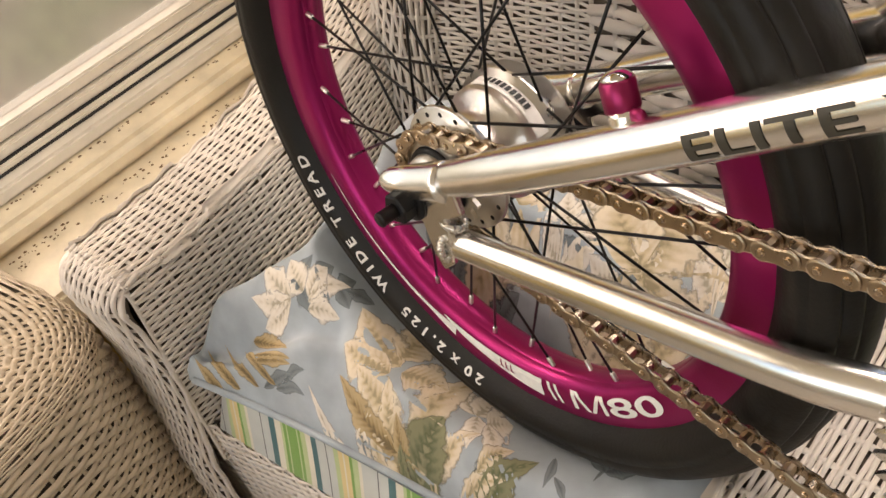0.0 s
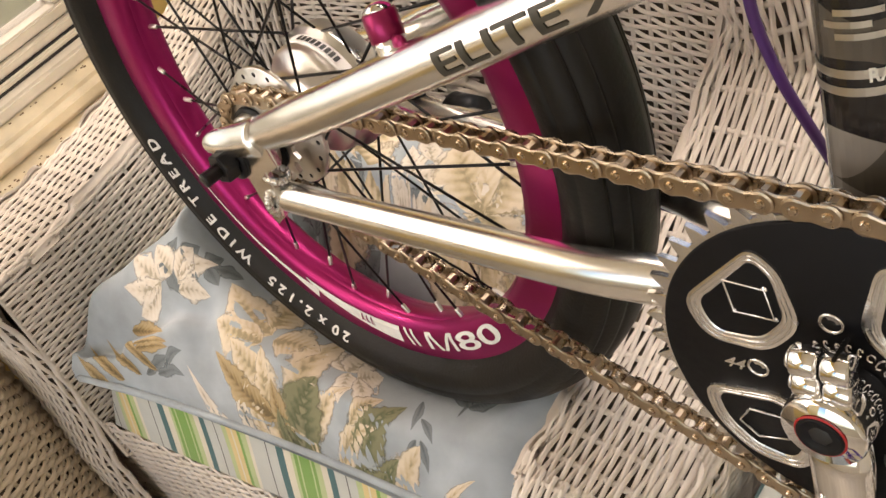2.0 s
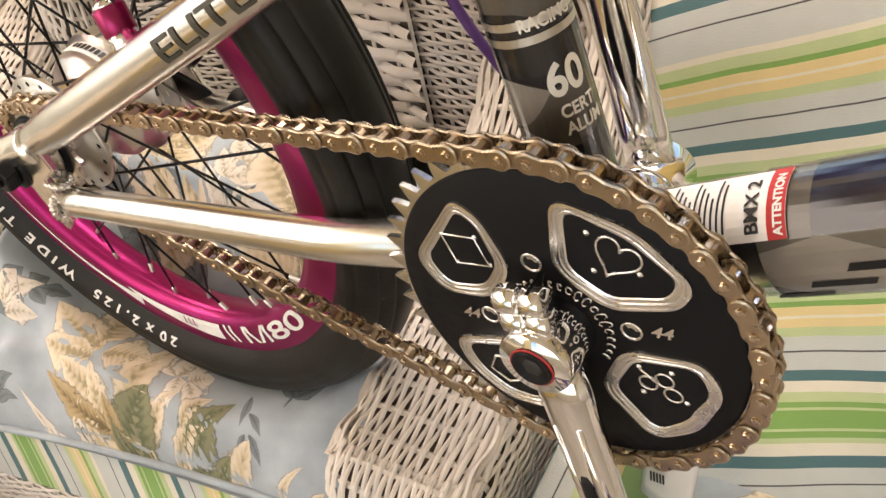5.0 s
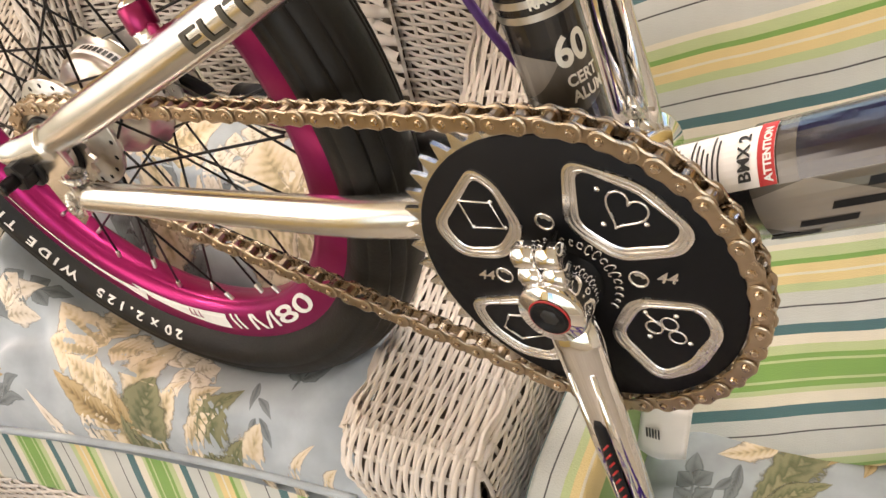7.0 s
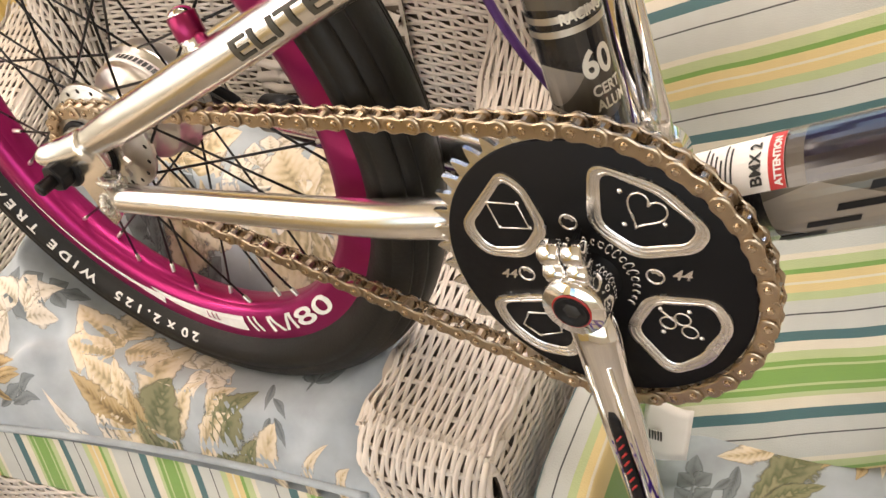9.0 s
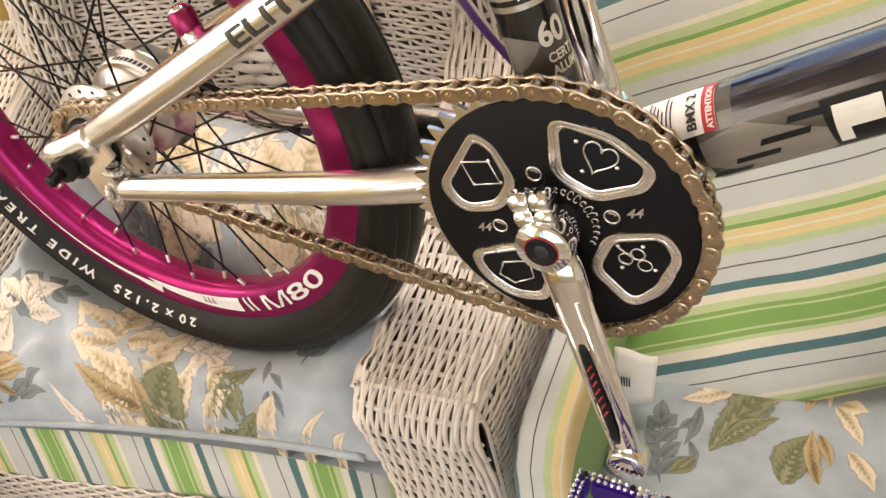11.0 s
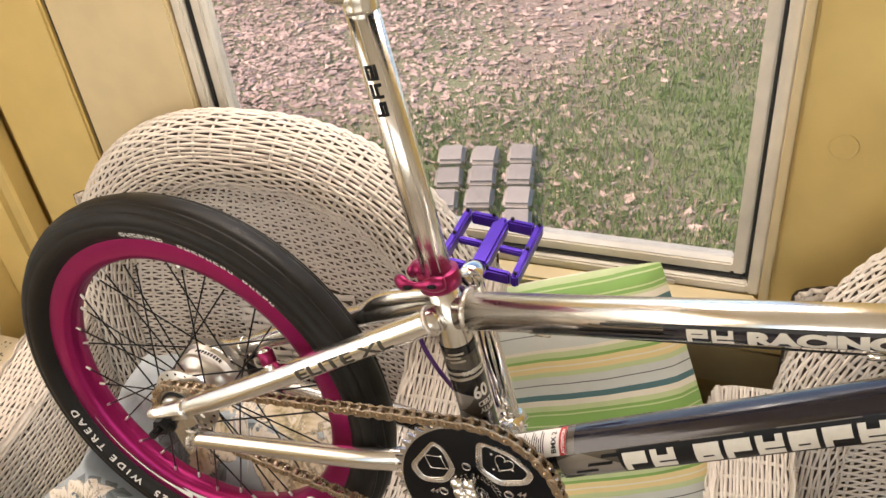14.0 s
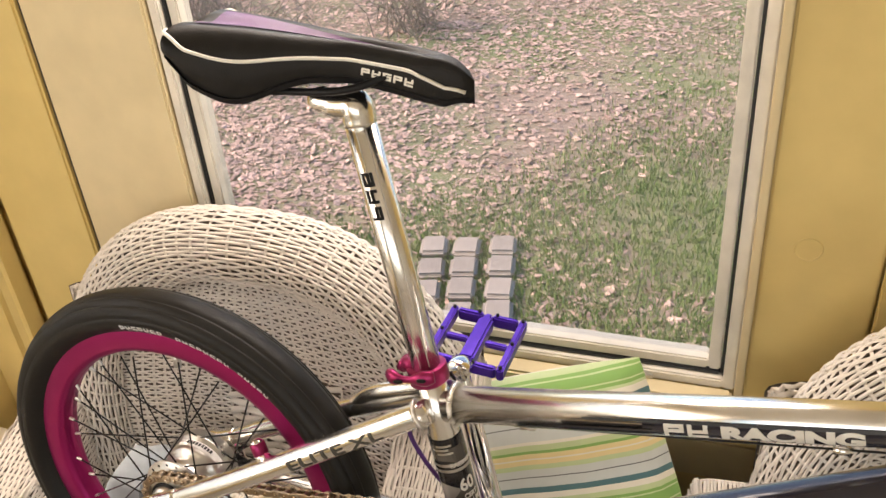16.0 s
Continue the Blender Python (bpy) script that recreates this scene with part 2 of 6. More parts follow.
gb.inputs["Transmission Weight"].default_value, gb.inputs["Roughness"].default_value, gb.inputs["IOR"].default_value = 1.0, 0.0, 1.05


DUSTY = GLASS.copy()
DUSTY.name = "dusty window glass"
dn, dl = DUSTY.node_tree.nodes, DUSTY.node_tree.links
dco, dno, dmr, ddf, dmx = (dn.new(k) for k in ("ShaderNodeTexCoord", "ShaderNodeTexNoise", "ShaderNodeMapRange", "ShaderNodeBsdfDiffuse", "ShaderNodeMixShader"))
dno.inputs["Scale"].default_value, dno.inputs["Detail"].default_value = 2.6, 8
ddf.inputs["Color"].default_value = (0.80, 0.75, 0.68, 1)
dmr.inputs["From Min"].default_value, dmr.inputs["From Max"].default_value = 0.35, 0.75
dmr.inputs["To Min"].default_value, dmr.inputs["To Max"].default_value = 0.01, 0.10
dl.new(dco.outputs["Object"], dno.inputs["Vector"])
dl.new(dno.outputs[0], dmr.inputs["Value"])
dl.new(dmr.outputs[0], dmx.inputs[0])
dl.new(dn["Principled BSDF"].outputs[0], dmx.inputs[1])
dl.new(ddf.outputs[0], dmx.inputs[2])
dl.new(dmx.outputs[0], dn["Material Output"].inputs[0])

RUBBER.node_tree.nodes["Principled BSDF"].inputs["Specular IOR Level"].default_value = 0.24
for m_ in (RUBBER_SIDE, SADDLE, BLACK, BLACK_ANO):
    m_.node_tree.nodes["Principled BSDF"].inputs["Specular IOR Level"].default_value = 0.16


# ---- building helpers ----
def mesh_from(name, verts, faces, smooth=True):
    me = bpy.data.meshes.new(name)
    me.from_pydata([tuple(map(float, v)) for v in verts], [], [tuple(map(int, f)) for f in faces])
    me.update()
    if smooth:
        me.polygons.foreach_set("use_smooth", [True] * len(me.polygons))
    return me


def part(name, me, material, parent=None, label="", kind=""):
    """Links a mesh or a bmesh as one object under a thing or a part."""
    if isinstance(me, bmesh.types.BMesh):
        bm, me = me, bpy.data.meshes.new(name)
        bm.to_mesh(me)
        bm.free()
    ob = new(name, me)
    if not me.materials:
        me.materials.append(material)
    ob.parent = parent
    return tagged(ob, label=label, kind=kind)


def thing(name, label, category, m=None, group="", kind=""):
    ob = new(name)
    ob.empty_display_size = 0.05
    if m:
        ob.matrix_world = m
    return tagged(ob, label, category, group, kind)


def merge(*meshes):
    V, F_, o = [], [], 0
    for v, f in meshes:
        V += list(v)
        F_ += [tuple(i + o for i in q) for q in f]
        o += len(v)
    return V, F_


def box(x0, x1, y0, y1, z0, z1):
    v = [(x, y, z) for x in (x0, x1) for y in (y0, y1) for z in (z0, z1)]
    return v, [(0, 1, 3, 2), (4, 6, 7, 5), (0, 4, 5, 1), (2, 3, 7, 6), (0, 2, 6, 4), (1, 5, 7, 3)]


def bevel_box(x0, x1, y0, y1, z0, z1, r=0.003, seg=2):
    bm = bmesh.new()
    v, f = box(x0, x1, y0, y1, z0, z1)
    vs = [bm.verts.new(p) for p in v]
    for q in f:
        bm.faces.new([vs[i] for i in q])
    bmesh.ops.recalc_face_normals(bm, faces=bm.faces)
    bmesh.ops.bevel(bm, geom=bm.edges, offset=r, segments=seg, affect='EDGES')
    return bm


def lathe(profile, n=96, axis="y", closed=False, centre=(0, 0, 0), a0=0.0, a1=2 * math.pi):
    """Turns a profile of (radius, along) about an axis through centre."""
    full = abs(a1 - a0 - 2 * math.pi) < 1e-6
    k, V, F_ = len(profile), [], []
    steps = n if full else n + 1
    for i in range(steps):
        a = a0 + (a1 - a0) * i / n
        c, s = math.cos(a), math.sin(a)
        for r, h in profile:
            p = {"y": (r * c, h, r * s), "z": (r * c, r * s, h), "x": (h, r * c, r * s)}[axis]
            V.append((p[0] + centre[0], p[1] + centre[1], p[2] + centre[2]))
    for i in range(n):
        j = (i + 1) % steps
        for q in range(k if closed else k - 1):
            q2 = (q + 1) % k
            F_.append((i * k + q, j * k + q, j * k + q2, i * k + q2))
    return V, F_


def sweep(points, radii, n=18, cap=True, squash=1.0, up=(0, 1, 0)):
    """A round tube along points; radii one or a list; squash flattens it along its side direction."""
    P = [Vector(p) for p in points]
    R_ = radii if isinstance(radii, (list, tuple)) else [radii] * len(P)
    V, F_ = [], []
    for i, p in enumerate(P):
        d = (P[min(i + 1, len(P) - 1)] - P[max(i - 1, 0)]).normalized()
        a = Vector(up)
        a = (a - a.dot(d) * d).normalized()
        b = d.cross(a)
        for k in range(n):
            t = 2 * math.pi * k / n
            V.append(p + R_[i] * (squash * math.cos(t) * a + math.sin(t) * b))
    for i in range(len(P) - 1):
        for k in range(n):
            k2 = (k + 1) % n
            F_.append((i * n + k, i * n + k2, (i + 1) * n + k2, (i + 1) * n + k))
    if cap:
        F_.append(tuple(range(n - 1, -1, -1)))
        F_.append(tuple(range((len(P) - 1) * n, len(P) * n)))
    return V, F_


def curve_points(ctrl, n=24):
    """A smooth line (Catmull-Rom) through control points."""
    c = [Vector(p) for p in ctrl]
    c = [2 * c[0] - c[1]] + c + [2 * c[-1] - c[-2]]
    out = []
    for i in range(1, len(c) - 2):
        for k in range(n):
            t = k / n
            out.append(0.5 * (2 * c[i] + (c[i + 1] - c[i - 1]) * t + (2 * c[i - 1] - 5 * c[i] + 4 * c[i + 1] - c[i + 2]) * t * t
                              + (3 * c[i] - c[i - 1] - 3 * c[i + 1] + c[i + 2]) * t ** 3))
    return out + [c[-2]]


def grid_mesh(fn, nu, nv):
    """A sheet of fn(u, v), u and v from 0 to 1."""
    V = [fn(i / nu, j / nv) for i in range(nu + 1) for j in range(nv + 1)]
    F_ = [(i * (nv + 1) + j, (i + 1) * (nv + 1) + j, (i + 1) * (nv + 1) + j + 1, i * (nv + 1) + j + 1) for i in range(nu) for j in range(nv)]
    return V, F_


def text_mesh(body, size, cuts_x=0.0, cuts_y=0.0, bold=0.0):
    """Flat letters as a bmesh, cut into strips so that they can be bent."""
    cu = bpy.data.curves.new("letters", 'FONT')
    cu.body, cu.size, cu.offset = body, size, bold
    ob = bpy.data.objects.new("letters", cu)
    scene.collection.objects.link(ob)
    me = bpy.data.meshes.new_from_object(ob)
    bpy.data.objects.remove(ob)
    bm = bmesh.new()
    bm.from_mesh(me)
    bpy.data.meshes.remove(me)
    bmesh.ops.triangulate(bm, faces=bm.faces)
    for axis, step in ((0, cuts_x), (1, cuts_y)):
        if step and bm.verts:
            lo, hi = min(v.co[axis] for v in bm.verts), max(v.co[axis] for v in bm.verts)
            k = lo + step
            while k < hi:
                nrm = (1, 0, 0) if axis == 0 else (0, 1, 0)
                bmesh.ops.bisect_plane(bm, geom=bm.verts[:] + bm.edges[:] + bm.faces[:], plane_co=tuple(k * q for q in nrm), plane_no=nrm)
                k += step
    return bm


def extent(bm):
    xs = [v.co.x for v in bm.verts]
    ys = [v.co.y for v in bm.verts]
    return min(xs), max(xs), min(ys), max(ys)


def ring_map(bm, r0, y, phi0, per_metre):
    """Bends flat letters along a wheel: x runs clockwise from the angle phi0 (degrees), y runs outwards from r0."""
    for v in bm.verts:
        a = radians(phi0) - v.co.x * per_metre
        r = r0 + v.co.y
        yy = y(r) if callable(y) else y
        v.co = (r * math.cos(a), yy, r * math.sin(a))
    return bm


def tube_map(bm, a, b, radius, lift=0.0006):
    """Wraps flat letters on the tube from a to b: x along it, y round it, 0 facing the drive side."""
    a, b = Vector(a), Vector(b)
    d = (b - a).normalized()
    side = Vector((0, -1, 0))
    side = (side - side.dot(d) * d).normalized()
    up = side.cross(d)
    if up.z < 0:
        up = -up
    for v in bm.verts:
        t = v.co.y / radius
        v.co = a + v.co.x * d + (radius + lift) * (math.cos(t) * side + math.sin(t) * up)
    return bm


def rect_bm(rects, step=0.004):
    """Flat rectangles (x0, x1, y0, y1) in one bmesh, cut small so that they bend; a fifth number slants them."""
    bm = bmesh.new()
    for x0, x1, y0, y1, *sl in rects:
        sl = sl[0] if sl else 0.0
        nx, ny = max(1, round((x1 - x0) / step)), max(1, round((y1 - y0) / step))
        g = [[bm.verts.new((x0 + (x1 - x0) * i / nx + sl * (y0 + (y1 - y0) * j / ny), y0 + (y1 - y0) * j / ny, 0)) for j in range(ny + 1)] for i in range(nx + 1)]
        for i in range(nx):
            for j in range(ny):
                bm.faces.new((g[i][j], g[i + 1][j], g[i + 1][j + 1], g[i][j + 1]))
    return bm


def glyph_blocks(n, x0, w, gap, h, stroke, gaps_at=(), slant=0.0, only=None):
    """A row of plain angular marks: open frames and bars in place of a maker's lettering."""
    out, x = [], x0
    for i in range(n):
        if i in gaps_at:
            x += w * 0.6
        k = i % 3
        if only is not None and i != only:
            x += w + gap
            continue
        out.append((x, x + stroke, 0, h, slant))
        if k != 1:
            out.append((x + stroke, x + w, h - stroke, h, slant))
        out.append((x + stroke, x + w, h * 0.40, h * 0.40 + stroke, slant))
        if k != 0:
            out.append((x + stroke, x + w, 0, stroke, slant))
        if k != 2:
            out.append((x + w - stroke, x + w, h * 0.40 + stroke, h - (stroke if k == 0 else 0), slant))
        else:
            out.append((x + w - stroke, x + w, stroke, h * 0.40, slant))
        x += w + gap
    return out


# ---- the porch: walls, windows, floor, ceiling, ground ----
def slab(name, label, me, material, kind="structure", parent=None):
    ob = part(name, me if isinstance(me, bmesh.types.BMesh) else mesh_from(name, *me, smooth=False), material, parent)
    return tagged(ob, label, kind=kind)


WY = 0.72          # inner face of the window wall
WX0, WX1, WZ0, WZ1 = -0.512, 0.306, 0.868, 2.05
wall_back = slab("wall_north", "yellow painted board wall round a large window", merge(
    box(-1.30, WX0, WY, WY + 0.055, 0, 2.5), box(WX1, 2.6, WY, WY + 0.055, 0, 2.5),
    box(WX0, WX1, WY, WY + 0.055, 0, WZ0), box(WX0, WX1, WY, WY + 0.055, WZ1, 2.5)), YELLOW)
slab("trim", "cream painted flat board beside the window", bevel_box(-0.725, WX0 - 0.002, WY - 0.018, WY - 0.002, 0.02, 2.4, 0.003), CREAM_PAINT)
slab("trim", "yellow board with a wood knot beside the window", bevel_box(WX1 + 0.006, 0.449, WY - 0.016, WY - 0.002, 0.02, 2.4, 0.003), YELLOW)
slab("trim", "yellow corner board", bevel_box(-0.90, -0.731, WY - 0.022, WY - 0.002, 0.02, 2.4, 0.004), YELLOW)
slab("trim", "yellow vertical corner post", bevel_box(-1.02, -0.91, WY - 0.075, WY - 0.002, 0.02, 2.4, 0.02, 3), YELLOW)
slab("trim", "dark gap between two boards", box(-0.731, -0.725, WY - 0.012, WY - 0.003, 0.02, 2.4), GASKET)
slab("trim", "yellow board beyond a dark joint", bevel_box(0.4525, 0.70, WY - 0.016, WY - 0.002, 0.02, 2.4, 0.003), YELLOW)
knot = slab("trim", "faint round knot in the painted board", lathe([(0.017, 0), (0.0160, -0.0010), (0.0145, -0.0003), (0.006, -0.0002), (0.0, -0.0005)], 24, "y", centre=(0.364, WY - 0.0165, 1.114)), YELLOW)
slab("trim", "thin bright bead beside the window frame", bevel_box(WX1 - 0.006, WX1 + 0.005, WY - 0.024, WY - 0.004, 0.855, 2.1, 0.002), CREAM_PAINT)
slab("trim", "cream ledge under the window", bevel_box(-0.56, 0.62, WY - 0.055, WY - 0.002, 0.826, 0.853, 0.005), CREAM_PAINT)
slab("trim", "yellow moulding below the ledge", bevel_box(-0.56, 0.62, WY - 0.03, WY - 0.002, 0.781, 0.823, 0.006), YELLOW)
slab("trim", "yellow rail on the wall below the window", bevel_box(-0.56, 0.62, WY - 0.02, WY - 0.002, 0.70, 0.776, 0.004), CREAM_PAINT)

window = thing("window_1", "large sliding window in a weathered pale metal frame", "window", kind="structure")


def frame_ring(x0, x1, z0, z1, w, y0, y1, name, material):
    for a in ((x0, x0 + w, z0, z1), (x1 - w, x1, z0, z1), (x0 + w, x1 - w, z0, z0 + w), (x0 + w, x1 - w, z1 - w, z1)):
        part(name, bevel_box(a[0], a[1], y0, y1, a[2], a[3], 0.0025), material, window)


frame_ring(WX0, WX1 - 0.006, WZ0, WZ1, 0.016, WY - 0.010, WY + 0.045, "outer_frame", FRAME_ALU)
frame_ring(WX0 + 0.0165, WX1 - 0.0225, WZ0 + 0.0165, WZ1 - 0.0165, 0.004, WY + 0.0, WY + 0.04, "gasket", GASKET)
frame_ring(WX0 + 0.021, WX1 - 0.027, WZ0 + 0.021, WZ1 - 0.021, 0.017, WY + 0.004, WY + 0.035, "sash", FRAME_ALU)
pane = part("pane", mesh_from("pane", *box(WX0 + 0.037, WX1 - 0.043, WY + 0.018, WY + 0.021, WZ0 + 0.037, WZ1 - 0.037), smooth=False), DUSTY, window)
pane.visible_shadow = False
part("window_sill", bevel_box(WX0 + 0.002, WX1 - 0.008, WY - 0.045, WY - 0.011, WZ0 - 0.013, WZ0 + 0.004, 0.004), CREAM_PAINT, window)
part("latch", bevel_box(0.15, 0.19, WY - 0.016, WY - 0.0105, WZ0 + 0.004, WZ0 + 0.010, 0.001), BRUSHED, window)

# the left wall with its low window
left = thing("wall_west", "yellow wall with a low window beside the chair", "wall", kind="structure")
part("wall_panel", mesh_from("wall_panel", *merge(box(-1.14, -1.0, -2.4, 0.72, 0, 0.60), box(-1.14, -1.0, -2.4, 0.72, 2.0, 2.5), box(-1.14, -1.0, 0.56, 0.72, 0.60, 2.0), box(-1.14, -1.0, -2.4, -1.30, 0.60, 2.0)), smooth=False), YELLOW, left)
window2 = thing("window_2", "dirty pale window frame with a grimy deep sill", "window", kind="structure")
Y0, Y1 = -1.298, 0.558
part("window_sill", bevel_box(-1.13, -0.842, Y0, Y1, 0.602, 0.655, 0.006), SILL, window2)
part("sill_nosing", bevel_box(-1.13, -0.957, Y0, Y1, 0.656, 0.690, 0.011, 3), SILL, window2)
part("frame_rail", bevel_box(-1.12, -1.000, Y0, Y1, 0.691, 0.7105, 0.004), FRAME_ALU, window2)
part("gasket", mesh_from("gasket", *box(-1.11, -1.022, Y0, Y1, 0.7106, 0.7145), smooth=False), GASKET, window2)
part("track", bevel_box(-1.115, -1.020, Y0, Y1, 0.7150, 0.722, 0.002), FRAME_ALU, window2)
part("gasket", mesh_from("gasket", *box(-1.11, -1.028, Y0, Y1, 0.7221, 0.7235), smooth=False), GASKET, window2)
part("frame_rail", bevel_box(-1.11, -1.030, Y0, Y1, 0.7240, 0.738, 0.003), FRAME_ALU, window2)
part("gasket", mesh_from("gasket", *box(-1.11, -1.042, Y0, Y1, 0.7381, 0.7395), smooth=False), GASKET, window2)
part("sash", bevel_box(-1.085, -1.036, Y0, Y1, 0.740, 0.757, 0.003), FRAME_ALU, window2)
part("sash", bevel_box(-1.085, -1.036, Y1 - 0.06, Y1, 0.758, 1.998, 0.004), FRAME_ALU, window2)
pane = part("pane", mesh_from("pane", *box(-1.060, -1.056, Y0, Y1 - 0.06, 0.757, 1.998), smooth=False), GLASS, window2)
pane.visible_shadow = False
SCREEN = mat("insect screen", (0.50, 0.47, 0.39), 0.9, 0.0, 0.18, 45, 0.3, 600)
sn, sl_ = SCREEN.node_tree.nodes, SCREEN.node_tree.links
tr = sn.new("ShaderNodeBsdfTransparent")

mx = sn.new("ShaderNodeMixShader")
sl_.new(sn["Principled BSDF"].outputs[0], mx.inputs[1])
sl_.new(tr.outputs[0], mx.inputs[2])
sl_.new(mx.outputs[0], sn["Material Output"].inputs[0])
part("insect_screen", mesh_from("insect_screen", *box(-1.080, -1.079, Y0, Y1 - 0.06, 0.757, 1.998), smooth=False), SCREEN, window2, "grey insect screen behind the glass")
rng = random.Random(5)
specks = []
for i in range(260):
    x, y, s = -0.952 + abs(rng.gauss(0, 0.018)), rng.uniform(-0.15, 0.54), rng.uniform(0.0006, 0.0024)
    z = 0.6552
    if rng.random() < 0.25:
        x, z = -0.998 + abs(rng.gauss(0, 0.004)), 0.6902
    specks.append(lathe([(0, 0.0009), (s, 0.0002), (s * 1.1, 0)], 6, "z", centre=(x, y, z)))
part("grime", mesh_from("grime", *merge(*specks)), DIRT, window2, kind="stuff")

slab("floor", "tan painted porch floor", box(-2.6, 2.6, -2.4, 0.86, -0.1, 0.0), FLOOR)
slab("foundation", "plain foundation under the porch floor", box(-2.6, 2.6, -2.4, 0.86, -2.05, -0.105), OFFWHITE)
slab("ceiling", "pale painted porch ceiling", box(-2.6, 2.6, -2.4, 0.86, 2.5, 2.6), CEIL)
slab("wall_east", "plain off-white wall", merge(box(2.6, 2.7, -2.4, 0.86, 0, 2.6)), OFFWHITE)
slab("wall_south", "plain off-white wall with a wide window opening", merge(
    box(-2.6, 2.6, -2.5, -2.4, 0, 0.85), box(-2.6, 2.6, -2.5, -2.4, 2.2, 2.6), box(-2.6, -1.6, -2.5, -2.4, 0.85, 2.2), box(1.9, 2.6, -2.5, -2.4, 0.85, 2.2)), OFFWHITE)

# outside: a leaf-strewn lawn below the window
GROUND = mat("leafy lawn", (0.12, 0.12, 0.05), 0.95, 0.0, 0.3, 3)
gn, gl = GROUND.node_tree.nodes, GROUND.node_tree.links
gco = gn.new("ShaderNodeTexCoord")
gno = gn.new("ShaderNodeTexNoise")
gno.inputs["Scale"].default_value, gno.inputs["Detail"].default_value = 0.45, 6
gl.new(gco.outputs["Object"], gno.inputs["Vector"])
gr = gn.new("ShaderNodeValToRGB")
ge = gr.color_ramp.elements
ge[0].position, ge[0].color = 0.40, (0.21, 0.24, 0.105, 1)
ge[1].position, ge[1].color = 0.62, (0.34, 0.26, 0.20, 1)
gl.new(gno.outputs[0], gr.inputs[0])
gl.new(gr.outputs[0], [q for q in gn if q.bl_idname == "ShaderNodeVectorMath"][0].inputs[0])
GZ = -2.0
slab("ground", "lawn with patches of dead grass reaching the horizon", grid_mesh(lambda u, v: (400 * (2 * u - 1) ** 3, 400 * (2 * v - 1) ** 3, GZ), 60, 60), GROUND)

np.random.seed(3)
LEAFMAT = mat("dead leaf", (0.60, 0.42, 0.345), 0.8, 0.0, 0.62, 30, random_tint=0.9, island=True)
GRASSMAT = mat("grass blade", (0.25, 0.345, 0.12), 0.7, 0.0, 0.2, 30, random_tint=0.6, island=True)


def scatter(n, area_fn, shape):
    V, F_ = [], []
    for i in range(n):
        p = area_fn()
        if p is None:
            continue
        o = len(V)
        v, f = shape()
        V += [(p[0] + q[0], p[1] + q[1], GZ + q[2]) for q in v]
        F_ += [tuple(k + o for k in q) for q in f]
    return V, F_


rs = random.Random(11)


def leaf_shape():
    a, s, t = rs.uniform(0, 6.283), min(0.055, 0.014 + rs.expovariate(80)), rs.uniform(-1.1, 1.1)
    c, d = math.cos(a), math.sin(a)
    q = rs.uniform(0.3, 0.75)
    pts = [(-1, 0, rs.uniform(-0.2, 0.5)), (rs.uniform(-0.4, 0.3), q, 0.8 * t), (1, rs.uniform(-0.3, 0.3), rs.uniform(-0.1, 0.8)), (rs.uniform(-0.4, 0.3), -q, -0.5 * t)]
    return [((x * c - y * d) * s, (x * d + y * c) * s, 0.006 + (z + 0.35) * s * 0.45) for x, y, z in pts], [(0, 1, 2), (0, 2, 3)]


def leaf_place():
    y = 3.0 + 15 * rs.random() ** 1.3
    x = rs.uniform(-1.0 * y * 0.95 - 0.5, 0.35 * y)
    d = noise.noise(Vector((x * 0.35, y * 0.35, 0))) + 0.66 * (y - 6.8) / 4 - 0.21 * (x + 2.0)
    return (x, y) if d + rs.uniform(-0.5, 0.5) > 0.05 else None


def blade_shape():
    V, F_ = [], []
    for k in range(3):
        a, h, w = rs.uniform(0, 6.283), rs.uniform(0.03, 0.075), 0.006
        ox, oy = rs.uniform(-0.04, 0.04), rs.uniform(-0.04, 0.04)
        c, d = math.cos(a), math.sin(a)
        o = len(V)
        V += [(ox - w * c, oy - w * d, 0), (ox + w * c, oy + w * d, 0), (ox + 0.02 * d, oy + 0.02 * c, h)]
        F_.append((o, o + 1, o + 2))
    return V, F_


def blade_place():
    y = 3.0 + 8.5 * rs.random() ** 1.2
    x = rs.uniform(-0.75 * y, 0.35 * y)
    d = noise.noise(Vector((x * 0.5, y * 0.5, 7))) + 0.32 * (x + 1.5) - 0.18 * (y - 6.6)
    return (x, y) if d + rs.uniform(-0.35, 0.35) > 0.0 else None


tagged(part("dead_leaves", mesh_from("dead_leaves", *scatter(150000, leaf_place, leaf_shape), smooth=False), LEAFMAT), "brown dead leaves scattered over the lawn", "leaves", kind="stuff")
tagged(part("grass", mesh_from("grass", *scatter(40000, blade_place, blade_shape), smooth=False), GRASSMAT), "short green grass between dead leaves", "grass", kind="stuff")
